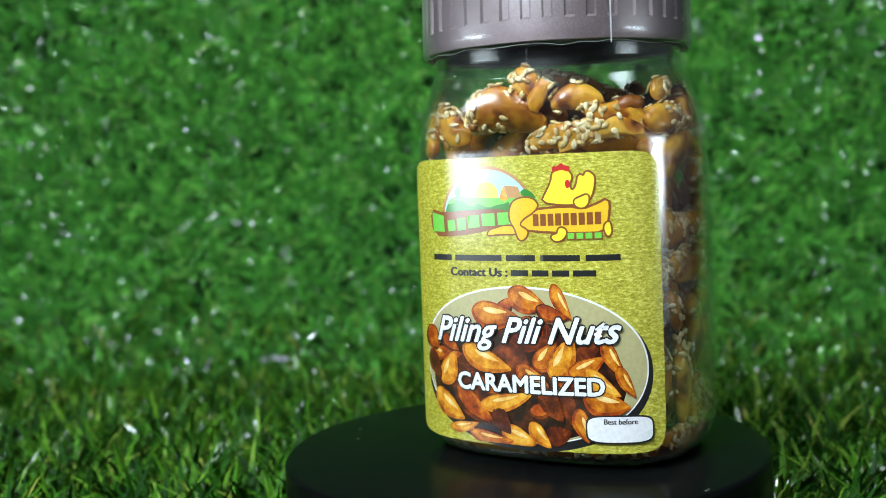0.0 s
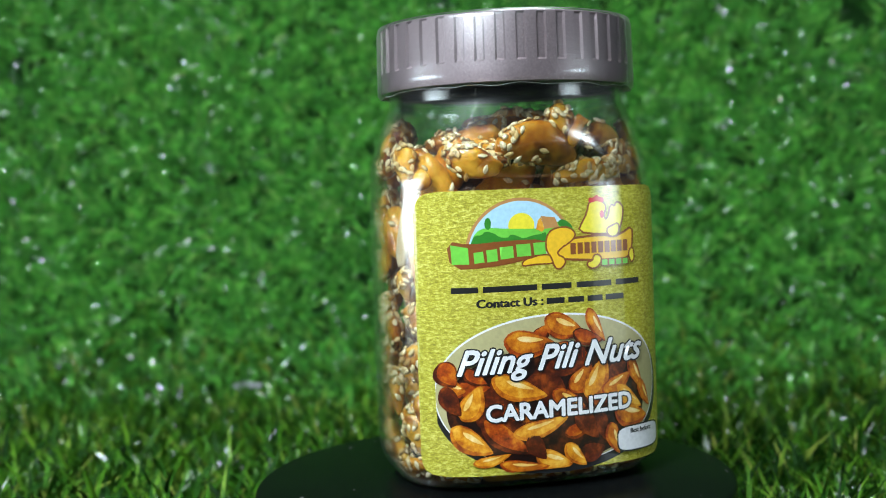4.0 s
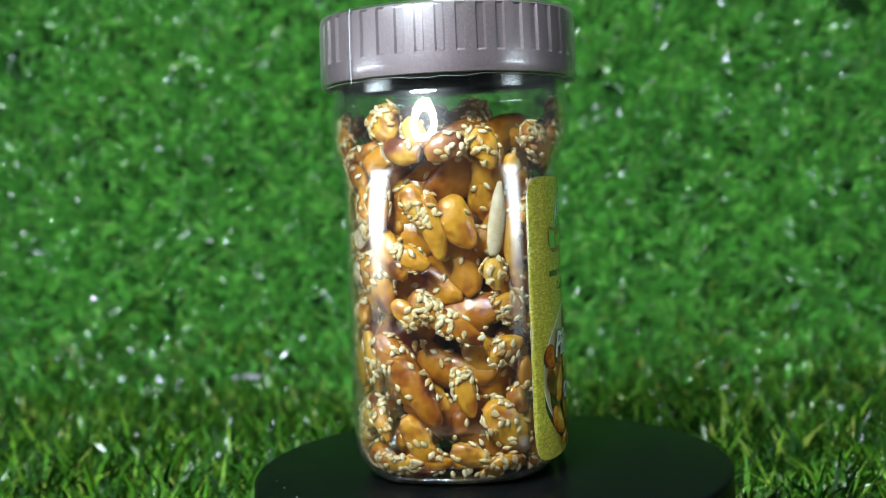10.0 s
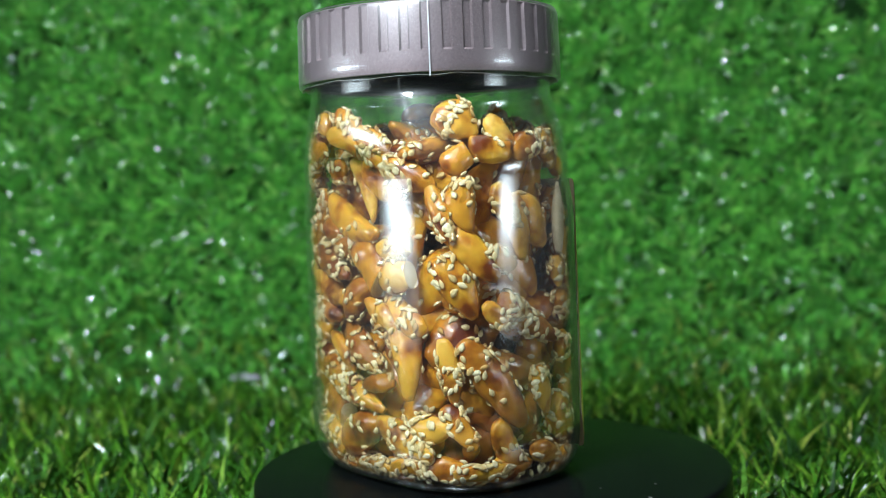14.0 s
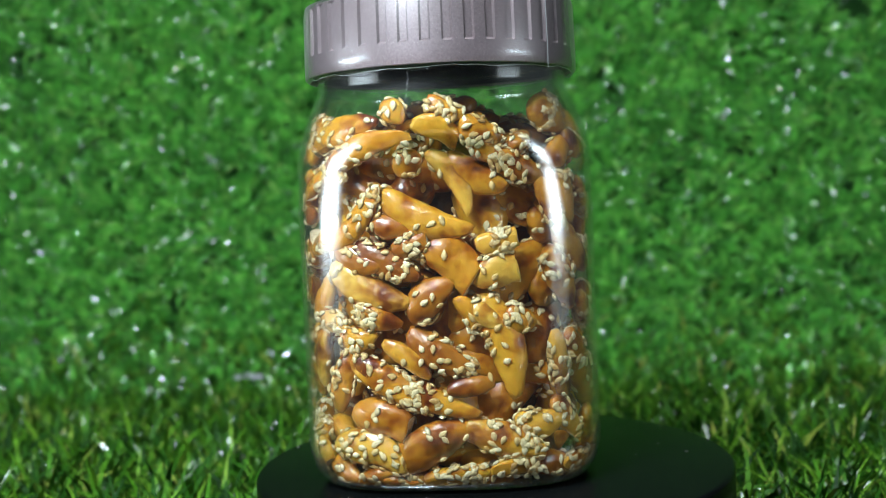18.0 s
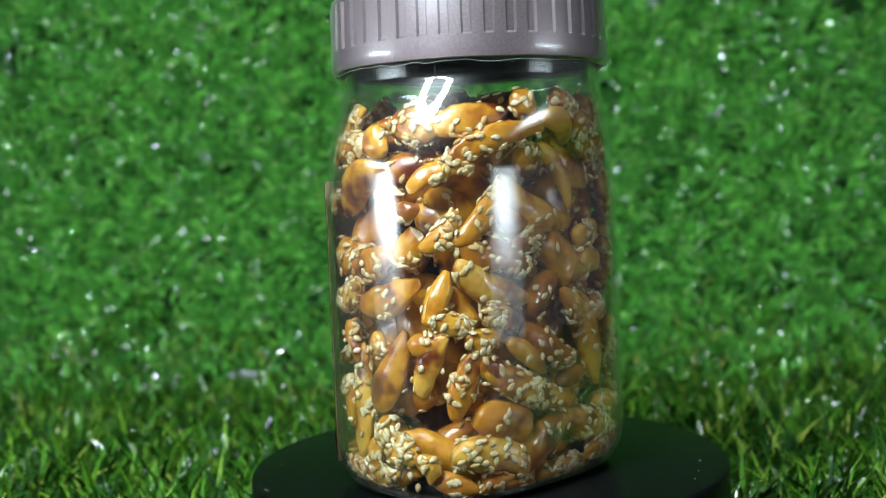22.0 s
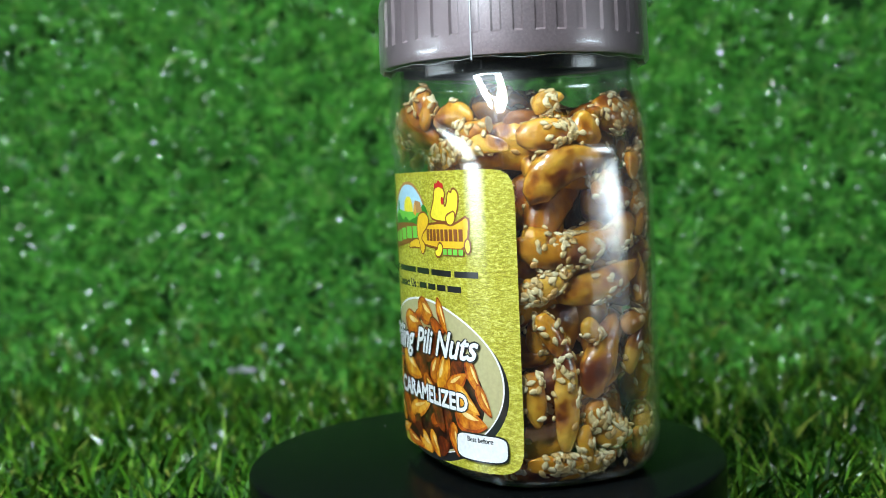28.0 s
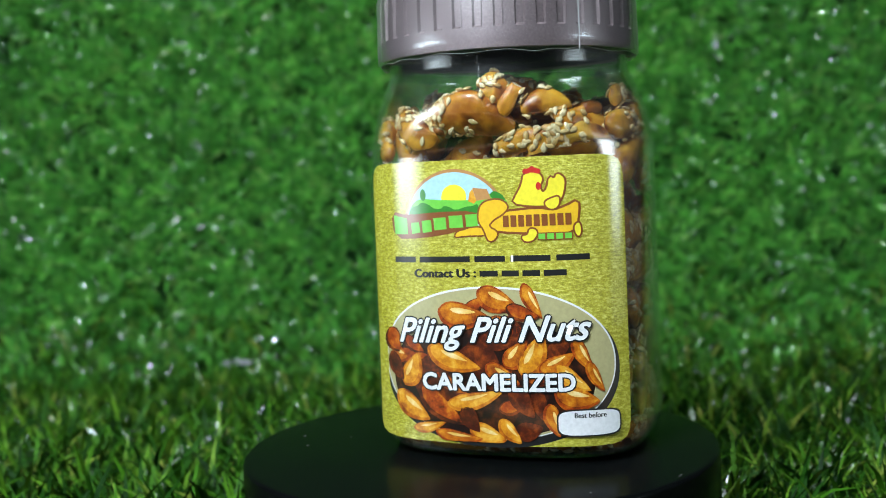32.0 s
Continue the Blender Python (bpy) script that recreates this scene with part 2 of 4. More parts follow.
def printed_nut_ink(name, dark, middle, light):
    m = ink(name, middle)
    link(m, ramp(m, noise_of(m, 320.0, 4.0, 0.65), [(0.3, dark), (0.5, middle), (0.68, light)]), bsdf(m).inputs["Base Color"])
    return m


SHADE = printed_nut_ink("dark_caramel_print", (0.004, 0.0012, 0.001), (0.014, 0.003, 0.001), (0.09, 0.018, 0.003))
AMBERS = [printed_nut_ink("amber", (0.20, 0.028, 0.002), (0.52, 0.14, 0.004), (0.74, 0.32, 0.02)),
          printed_nut_ink("orange", (0.06, 0.006, 0.001), (0.36, 0.05, 0.002), (0.62, 0.19, 0.008)),
          printed_nut_ink("honey", (0.38, 0.09, 0.004), (0.68, 0.27, 0.010), (0.82, 0.46, 0.06)),
          printed_nut_ink("rust", (0.012, 0.002, 0.001), (0.085, 0.011, 0.0015), (0.28, 0.05, 0.004)),
          printed_nut_ink("pale_gold", (0.68, 0.36, 0.05), (0.80, 0.52, 0.16), (0.88, 0.68, 0.34))]

# ---------------------------------------------------------------- mesh helpers
def mesh(name, verts, faces, smooth=True):
    me = bpy.data.meshes.new(name)
    me.from_pydata([tuple(v) for v in verts], [], faces)
    me.polygons.foreach_set("use_smooth", [smooth] * len(me.polygons))
    me.update()
    return me


def part(name, me, material, parent, label=""):
    """Links a mesh as one part under its thing or part."""
    ob = new(name, me)
    if material is not None and not me.materials:
        me.materials.append(material)
    ob.parent = parent
    return tagged(ob, label)


def ring_stack(rings, close_first=False, close_last=False):
    """Vertices and faces of a skin through equal rings of points."""
    n = len(rings[0])
    verts = [v for r in rings for v in r]
    faces = [(i * n + j, i * n + (j + 1) % n, (i + 1) * n + (j + 1) % n, (i + 1) * n + j) for i in range(len(rings) - 1) for j in range(n)]
    if close_first:
        faces.append(tuple(range(n - 1, -1, -1)))
    if close_last:
        faces.append(tuple(range((len(rings) - 1) * n, len(rings) * n)))
    return verts, faces


def box(name, lo, hi, material):
    x0, y0, z0 = lo
    x1, y1, z1 = hi
    v = [(x, y, z) for x in (x0, x1) for y in (y0, y1) for z in (z0, z1)]
    f = [(0, 1, 3, 2), (4, 6, 7, 5), (0, 4, 5, 1), (2, 3, 7, 6), (0, 2, 6, 4), (1, 5, 7, 3)]
    ob = new(name, mesh(name, v, f, False))
    ob.data.materials.append(material)
    return ob


# ---------------------------------------------------------------- the room round the set
FLOOR_Z = -0.78
for name, lo, hi in (("wall_north", (-1.6, 1.6, FLOOR_Z), (1.6, 1.7, 1.7)), ("wall_south", (-1.6, -1.7, FLOOR_Z), (1.6, -1.6, 1.7)),
                     ("wall_east", (1.6, -1.7, FLOOR_Z), (1.7, 1.7, 1.7)), ("wall_west", (-1.7, -1.7, FLOOR_Z), (-1.6, 1.7, 1.7)),
                     ("ceiling", (-1.7, -1.7, 1.7), (1.7, 1.7, 1.8)), ("floor", (-1.7, -1.7, FLOOR_Z - 0.1), (1.7, 1.7, FLOOR_Z))):
    tagged(box(name, lo, hi, WALL), "plain grey painted room surface round the set", "room", kind="structure")

STAND = mat("black_stand_metal", (0.02, 0.02, 0.02), 0.4)


def glow(name, strength, low=None, high=None, half=None):
    """A lamp's diffuser; a panel's is brightest along its middle and fades to its lower edge."""
    m = bpy.data.materials.new(name)
    m.use_nodes = True
    bsdf(m).inputs["Emission Color"].default_value = (*COOL, 1)
    bsdf(m).inputs["Emission Strength"].default_value = strength
    if low is not None:
        split = node(m, "ShaderNodeSeparateXYZ")
        link(m, coords(m), split.inputs[0])
        grow = node(m, "ShaderNodeMapRange")
        grow.interpolation_type = "SMOOTHSTEP"
        for key, value in (("From Min", low), ("From Max", high), ("To Min", 0.0), ("To Max", strength)):
            grow.inputs[key].default_value = value
        link(m, split.outputs["Z"], grow.inputs["Value"])
        top = node(m, "ShaderNodeMapRange")
        top.interpolation_type = "SMOOTHSTEP"
        for key, value in (("From Min", low + 0.155), ("From Max", low + 0.10), ("To Min", 0.0), ("To Max", 1.0)):
            top.inputs[key].default_value = value
        link(m, split.outputs["Z"], top.inputs["Value"])
        tall = node(m, "ShaderNodeMath")
        tall.operation = "MULTIPLY"
        link(m, grow.outputs[0], tall.inputs[0])
        link(m, top.outputs[0], tall.inputs[1])
        side = node(m, "ShaderNodeMath")
        side.operation = "ABSOLUTE"
        link(m, split.outputs["X"], side.inputs[0])
        fade = node(m, "ShaderNodeMapRange")
        fade.interpolation_type = "SMOOTHSTEP"
        for key, value in (("From Min", half), ("From Max", half * 0.15), ("To Min", 0.0), ("To Max", 1.0)):
            fade.inputs[key].default_value = value
        link(m, side.outputs[0], fade.inputs["Value"])
        both = node(m, "ShaderNodeMath")
        both.operation = "MULTIPLY"
        link(m, tall.outputs[0], both.inputs[0])
        link(m, fade.outputs[0], both.inputs[1])
        link(m, both.outputs[0], bsdf(m).inputs["Emission Strength"])
    return m


def lamp_stand(thing, height):
    part("pole", mesh("pole", *ring_stack([[(0.008 * math.cos(a * 0.5236), 0.008 * math.sin(a * 0.5236), z) for a in range(12)] for z in (0.02, height)], True, True)), STAND, thing)
    part("foot", mesh("foot", *ring_stack([[(r * math.cos(a * 0.2618), r * math.sin(a * 0.2618), z) for a in range(24)] for r, z in ((0.12, 0.0), (0.12, 0.008), (0.02, 0.022))], True, True)), STAND, thing)


# ring light on its stand, over the camera's left
RING_AT = Vector((-0.158, -0.30, 0.372))
ring_light = tagged(new("ring_light"), "white studio ring light on a thin black stand", "lamp")
ring_light.location = (RING_AT.x, RING_AT.y, FLOOR_Z)
R_IN, R_OUT = 0.048, 0.084
turn_in = look((0, 0, 0), Vector((0, 0.02, 0.09)) - RING_AT)


def ring_band(profile, sides=72):
    rings = [[turn_in @ Vector((r * math.cos(6.28319 * j / sides), r * math.sin(6.28319 * j / sides), d)) + Vector((0, 0, RING_AT.z - FLOOR_Z)) for j in range(sides)] for r, d in profile]
    return ring_stack(rings)


part("diffuser", mesh("diffuser", *ring_band([(R_IN, 0.0), (R_IN + 0.006, -0.005), (R_OUT - 0.006, -0.005), (R_OUT, 0.0)])), glow("ring_diffuser", 98.0), ring_light, "glowing white diffuser ring")
part("housing", mesh("housing", *ring_band([(R_IN, 0.001), (R_IN, 0.02), (R_OUT, 0.02), (R_OUT, 0.001)])), STAND, ring_light)
lamp_stand(ring_light, RING_AT.z - FLOOR_Z - R_OUT * 0.8)

# two upright panel lights, one on each side
for px, py, half, strength in ((-0.46, -0.16, 0.14, 12.5), (0.44, -0.22, 0.105, 9.5)):
    lamp = tagged(new("panel_light"), "upright white panel light on a thin black stand", "lamp", "panel lights beside the turntable")
    face = math.atan2(px, -py)
    lamp.matrix_basis = pose(px, py, FLOOR_Z, 0, 0, math.degrees(face))
    lo, hi = -0.03 - FLOOR_Z, 0.175 - FLOOR_Z
    v = [(sx * half, 0.0, z) for z in (lo, hi) for sx in (-1, 1)]
    part("diffuser", mesh("diffuser", v, [(0, 1, 3, 2)], False), glow("panel_diffuser", strength, lo + 0.035, lo + 0.12, half), lamp, "glowing white diffuser")
    case = box("housing", (-half - 0.006, -0.03, lo - 0.006), (half + 0.006, -0.003, hi + 0.006), STAND)
    case.parent = lamp
    lamp_stand(lamp, lo)

MAT_Z = -0.036
table = tagged(new("table"), "plain brown wooden table under the grass mat", "table")
table.location = (0, 0.1, FLOOR_Z)
top = box("tabletop", (-0.65, -0.35, -MAT_Z * 0 + 0.70), (0.65, 0.45, FLOOR_Z * -1 + MAT_Z - 0.004), TABLE)
top.parent = table
for sx in (-0.6, 0.6):
    for sy in (-0.3, 0.4):
        leg = box("leg", (sx - 0.025, sy - 0.025, 0.0), (sx + 0.025, sy + 0.025, 0.70), TABLE)
        leg.parent = table

# ---------------------------------------------------------------- grass mat: lies flat, then bends up behind the turntable
BEND_Y, BEND_R, LEAN = 0.27, 0.07, radians(74)
FLAT = BEND_Y + 0.20


def mat_point(s):
    """Place (y, z) and normal (y, z) on the mat at the distance s from its front edge."""
    if s < FLAT:
        return -0.20 + s, MAT_Z, 0.0, 1.0
    a = min((s - FLAT) / BEND_R, LEAN)
    y, z = BEND_Y + BEND_R * math.sin(a), MAT_Z + BEND_R * (1 - math.cos(a))
    rest = s - FLAT - BEND_R * LEAN
    if rest > 0:
        y, z = y + rest * math.cos(LEAN), z + rest * math.sin(LEAN)
    return y, z, -math.sin(a), math.cos(a)


MAT_LEN = FLAT + BEND_R * LEAN + 0.40
steps = [MAT_LEN * i / 90 for i in range(91)]
rows_ = [mat_point(s) for s in steps]
verts = [(x, y - ny * d, z - nz * d) for d in (0.0, 0.003) for y, z, ny, nz in rows_ for x in (-0.60, 0.60)]
n = len(rows_) * 2
faces = [(2 * i, 2 * i + 1, 2 * i + 3, 2 * i + 2) for i in range(90)] + [(n + 2 * i + 2, n + 2 * i + 3, n + 2 * i + 1, n + 2 * i) for i in range(90)]
faces += [(2 * i + 2, n + 2 * i + 2, n + 2 * i, 2 * i) for i in range(90)] + [(2 * i + 1, n + 2 * i + 1, n + 2 * i + 3, 2 * i + 3) for i in range(90)]
ground = new("ground", mesh("ground", verts, faces))
ground.data.materials.append(MAT_BASE)
tagged(ground, "dark green backing of the artificial grass mat, bent up behind", "grass mat", kind="structure")


BARE = [(0.500, -0.133, 0.006, 0.013), (0.713, -0.280, 0.009, 0.010), (0.722, 0.222, 0.017, 0.016)]


def grass_blades(name, count, s_from, s_to, half_width, seed, label, material, thick, thin, size):
    """Many tapered, bent plastic blades, tufted on the mat; they thin out from one distance to another."""
    r = np.random.RandomState(seed)
    tufts = count // 11
    ts, tx = r.uniform(s_from, s_to, tufts), r.uniform(-half_width, half_width, tufts)
    which = r.randint(0, tufts, count)
    s = ts[which] + r.normal(0, 0.0022, count)
    x = tx[which] + r.normal(0, 0.0022, count)
    bare = np.zeros(count, bool)
    for bs, bx, rs, rx in BARE:
        bare |= ((s - bs) / rs) ** 2 + ((x - bx) / rx) ** 2 < 1
    bare |= r.uniform(0, 1, count) > np.clip((s - thin) / (thick - thin), 0, 1)
    s, x, which = s[~bare], x[~bare], which[~bare]
    count = len(s)
    table_s = np.linspace(0, MAT_LEN, 400)
    table_p = np.array([mat_point(v) for v in table_s])
    y, z, ny, nz = (np.interp(s, table_s, table_p[:, k]) for k in range(4))
    root = np.stack([x, y, z], 1)
    up = np.stack([0 * x, ny, nz], 1)
    up /= np.linalg.norm(up, axis=1)[:, None]
    along = np.stack([0 * x, nz, -ny], 1)
    across = np.tile([1.0, 0.0, 0.0], (count, 1))
    clump = r.uniform(0, 2 * np.pi, tufts)[which] + r.normal(0, 0.8, count)
    lean = np.cos(clump)[:, None] * across + np.sin(clump)[:, None] * along
    length = size * r.uniform(0.010, 0.020, count)[:, None]
    tilt = r.uniform(0.15, 1.0, count)[:, None]
    bend = r.uniform(0.3, 1.3, count)[:, None]
    wide = size * r.uniform(0.00045, 0.00085, count)[:, None]
    side = np.cross(up, lean) + 0.35 * r.normal(0, 1, (count, 3))
    side /= np.linalg.norm(side, axis=1)[:, None]
    pts, place, angle = [], root.copy(), tilt
    for k, w in enumerate((1.0, 0.95, 0.75, 0.0)):
        if w:
            pts += [place - side * wide * w, place + side * wide * w]
        else:
            pts += [place]
        place = place + (up * np.cos(angle) + lean * np.sin(angle)) * length / 3
        angle = angle + bend / 3
    co = np.stack(pts, 1).reshape(-1, 3)
    b = np.arange(count)[:, None] * 7
    quads = np.concatenate([b + [0, 1, 3, 2], b + [2, 3, 5, 4]], 1).reshape(-1, 4)
    tris = b + [4, 5, 6]
    me = bpy.data.meshes.new(name)
    me.vertices.add(len(co))
    me.vertices.foreach_set("co", co.astype(np.float32).ravel())
    loops = np.concatenate([quads.ravel(), tris.ravel()])
    me.loops.add(len(loops))
    me.loops.foreach_set("vertex_index", loops.astype(np.int32))
    me.polygons.add(len(quads) + len(tris))
    starts = np.concatenate([np.arange(len(quads)) * 4, len(quads) * 4 + np.arange(len(tris)) * 3])
    me.polygons.foreach_set("loop_start", starts.astype(np.int32))
    me.update(calc_edges=True)
    me.validate()
    me.polygons.foreach_set("use_smooth", [True] * len(me.polygons))
    me.materials.append(material)
    return tagged(new(name, me), label, "grass", kind="stuff")


grass_blades("grass", 118000, 0.12, FLAT + 0.10, 0.36, 3, "olive green plastic grass blades round the black turntable, darkened for dimmer light", DIM_GRASS, 0.38, FLAT + 0.10, 1.0)
grass_blades("grass", 165000, 0.28, FLAT + 0.42, 0.44, 4, "bright green plastic grass blades on the upright backdrop", GRASS, FLAT + 0.115, 0.43, 1.0)
grass_blades("grass", 15000, 0.22, 0.37, 0.36, 6, "taller yellowish green plastic grass blades near the turntable", DIM_GRASS, 0.22, 0.38, 1.5)

# a scrap of dried grey glue that shows between the blades
gy, gz, ny, nz = mat_point(BARE[0][0])
glue_v, glue_f = ring_stack([[(BARE[0][1] + k * 0.010 * math.cos(a) * (1 + 0.3 * noise.noise((3 * math.cos(a), 3 * math.sin(a), 7))), gy + ny * (0.006 + 0.003 * (1 - k)) - k * 0.0022 * nz * math.sin(a), gz + nz * (0.006 + 0.003 * (1 - k)) + k * 0.0022 * -ny * math.sin(a) * -1) for a in [6.28319 * j / 20 for j in range(20)]] for k in (1.0, 0.75, 0.4, 0.05)], False, True)
glue = new("glue_patch", mesh("glue_patch", glue_v, glue_f))
glue.data.materials.append(mat("dried_grey_glue", (0.32, 0.3, 0.36), 0.5))
tagged(glue, "small scrap of dried grey glue among the grass", "glue patch", kind="structure")

# ---------------------------------------------------------------- turntable
DISC_R = 0.0642


def lathe(profile, sides=96, bottom=True, top=True):
    rings = [[(r * math.cos(2 * math.pi * j / sides), r * math.sin(2 * math.pi * j / sides), z) for j in range(sides)] for r, z in profile]
    return ring_stack(rings, bottom, top)


turntable = tagged(new("turntable"), "round matt black plastic display turntable on the grass", "turntable")
turntable.location = (0, 0, MAT_Z)
part("base", mesh("base", *lathe([(0.050, 0.0005), (0.052, 0.002), (0.052, 0.016), (0.050, 0.018)], 64)), PLATTER, turntable)
RIM = 0.0012
platter = part("platter", mesh("platter", *lathe([(DISC_R - 0.003, -0.024), (DISC_R, -0.022), (DISC_R, -RIM)] + [(DISC_R - RIM + RIM * math.cos(a), -RIM + RIM * math.sin(a)) for a in (0.4, 0.8, 1.2)] + [(DISC_R - RIM, 0.0), (0.004, 0.0)], 160)), PLATTER, turntable)
platter.location = (0, 0, -MAT_Z)
dust_v, dust_f = [], []
for k in range(9):
    a, d, w = random.uniform(0, 6.28), DISC_R * math.sqrt(random.uniform(0.3, 0.95)), random.uniform(0.00012, 0.0004)
    i = len(dust_v)
    turn = random.uniform(0, 3)
    dust_v += [(d * math.cos(a) + w * (1 + (q % 2)) * math.cos(turn + q * 1.57), d * math.sin(a) + w * math.sin(turn + q * 1.57), 0.00008) for q in range(4)]
    dust_f.append((i, i + 1, i + 2, i + 3))
part("dust", mesh("dust", dust_v, dust_f), DUST, platter, "fine grey dust specks")["kind"] = "stuff"

# ---------------------------------------------------------------- the jar
HALF_W, HALF_D, SQUARE = 0.0381, 0.02875, 2.85
NECK_R, SHOULDER_Z, NECK_Z, LID_Z, LID_TOP, LID_R = 0.0321, 0.0780, 0.0998, 0.1035, 0.1208, 0.0349


def eased(z, lo, hi):
    k = min(1.0, max(0.0, (z - lo) / (hi - lo)))
    return k * k * (3 - 2 * k)


def oblong(c, s, a, b, e):
    return (abs(c / a) ** e + abs(s / b) ** e) ** (-1 / e)


def wall_radius(angle, z, inset=0.0):
    """The jar's wall: an oblong body that bulges over the label and flares to the neck on its broad faces, cut by a domed shoulder."""
    c, s = math.cos(angle), math.sin(angle)
    bulge = 0.0008 * eased(z, 0.0772, 0.0805)
    a, b = HALF_W + bulge, HALF_D + 0.0075 * eased(z, 0.0770, 0.0995)
    foot = 0.0105
    if z < foot:
        k = 1 - z / foot
        inward = foot * 0.62 * (1 - math.sqrt(max(0.0, 1 - k * k)))
        a, b = a - inward, b - inward
    body = oblong(c, s, a - inset, b - inset, SQUARE)
    u = (z - SHOULDER_Z) / (NECK_Z - SHOULDER_Z)
    if u < -0.6:
        return body
    fall = min(1.0, max(0.0, u)) ** 1.5
    low = max(0.0, -u) * 0.02
    dome = oblong(c, s, 0.0393 - (0.0393 - NECK_R) * fall + low - inset, 0.0335 - (0.0335 - NECK_R) * fall + low - inset, 2.0)
    return (body ** -44 + dome ** -44) ** (-1 / 44) * (1 + 0.003 * min(1.0, max(0.0, u)))


def wall_point(angle, z, inset=0.0):
    r = wall_radius(angle, z, inset)
    return Vector((r * math.cos(angle), r * math.sin(angle), z))


def wall_normal(angle, z, inset=0.0):
    p = wall_point(angle, z, inset)
    u = wall_point(angle + 0.01, z, inset) - wall_point(angle - 0.01, z, inset)
    v = wall_point(angle, z + 0.0008, inset) - wall_point(angle, max(z - 0.0008, 0.0001), inset)
    return u.cross(v).normalized()


# arc length along the belly, measured from the middle of the front
_angles = np.linspace(-math.pi * 1.5, math.pi * 0.5, 4001)
_pts = np.array([wall_point(a, 0.05)[:2] for a in _angles])
_arc = np.concatenate([[0], np.cumsum(np.hypot(*np.diff(_pts, axis=0).T))])
_arc -= np.interp(-math.pi / 2, _angles, _arc)

jar = tagged(new("jar"), "clear plastic jar of caramelized nuts with gold label and brown lid", "jar", kind="")

SIDES = 128
levels = [0.0, 0.0004, 0.0014, 0.003, 0.005, 0.0075, 0.0105] + [0.0105 + (SHOULDER_Z - 0.0105) * k / 8 for k in range(1, 9)]
levels += [SHOULDER_Z + (NECK_Z - SHOULDER_Z) * k / 26 for k in range(1, 27)] + [0.1003, 0.1015, 0.1045, 0.112, 0.117]
turns = [2 * math.pi * j / SIDES for j in range(SIDES)]
outer = [[wall_point(a, z) for a in turns] for z in levels]
inner = [[wall_point(a, max(z, 0.0012), 0.0008) for a in turns] for z in reversed(levels)]
v, f = ring_stack(outer + inner, True, True)
body = part("body", mesh("body", v, f), PET, jar, "clear glossy plastic body, rounded oblong")

# the thick rounded rim of the jar's foot
foot_rim = [[wall_point(a, 0.0014, 0.0011) + Vector((d * math.cos(q) * math.cos(a), d * math.cos(q) * math.sin(a), d * 0.9 * math.sin(q))) for a in turns] for q in [6.28319 * i / 10 for i in range(11)] for d in (0.0010,)]
part("foot_rim", mesh("foot_rim", *ring_stack(foot_rim)), THICK, jar)

# neck threads
for k in range(2):
    z = 0.1062 + 0.0045 * k
    ring = [[((NECK_R + 0.0003 + d * math.cos(q)) * math.cos(a), (NECK_R + 0.0003 + d * math.cos(q)) * math.sin(a), z + 0.001 * k * a / 6.28 + d * math.sin(q)) for a in turns] for q in [6.283 * i / 8 for i in range(9)] for d in (0.0007,)]
    part("thread", mesh("thread", *ring_stack(ring)), PET, jar)

# ---- lid with recessed slots
SLOTS, PER = 42, 12
n = SLOTS * PER
lid_levels = [(LID_Z, 0.0), (LID_Z + 0.0004, 0.0), (LID_Z + 0.0052, 0.0), (LID_Z + 0.0058, 1.0), (LID_TOP - 0.0016, 1.0), (LID_TOP - 0.0006, 0.9), (LID_TOP - 0.0001, 0.3)]
rings = []


def lid_ring(z, cut, pull=0.0):
    out = []
    for j in range(n):
        k = j % PER
        deep = cut * (1.0 if k in (1, 2, 3, 4, 5) else 0.0) * 0.0007
        r = LID_R - 0.0004 * (z - LID_Z) / (LID_TOP - LID_Z) - deep - pull
        out.append((r * math.cos(2 * math.pi * j / n), r * math.sin(2 * math.pi * j / n), z))
    return out


rings.append([(0.98 * x, 0.98 * y, LID_Z + 0.0005) for x, y, z in lid_ring(LID_Z, 0)])
rings.append(lid_ring(LID_Z, 0, 0.0003))
for z, cut in lid_levels:
    rings.append(lid_ring(z if cut or z > LID_Z else z + 0.0002, cut))
rings.append(lid_ring(LID_TOP + 0.0003, 0.3, 0.0006))
rings.append(lid_ring(LID_TOP + 0.0004, 0.0, 0.0016))
rings.append([(0.9 * x, 0.9 * y, LID_TOP + 0.0004) for x, y, z in lid_ring(LID_TOP, 0)])
rings.append([(0.87 * x, 0.87 * y, LID_TOP - 0.0004) for x, y, z in lid_ring(LID_TOP, 0)])
v, f = ring_stack(rings, False, True)
lid = part("lid", mesh("lid", v, f, False), LID, jar, "brown pearly screw lid with recessed grip slots")
under = [[(r * math.cos(a), r * math.sin(a), z) for a in turns] for r, z in ((LID_R * 0.978, LID_Z + 0.0006), (LID_R * 0.955, LID_Z + 0.001), (LID_R * 0.95, LID_TOP - 0.0016))]
v, f = ring_stack(under, False, True)
part("lid_inside", mesh("lid_inside", v, [tuple(reversed(q)) for q in f]), LID_SHADE, lid, "inner skirt of the brown lid, its shade painted black")

# shrink film round the lid, with a crumpled lower edge and two creases
film_rings = []
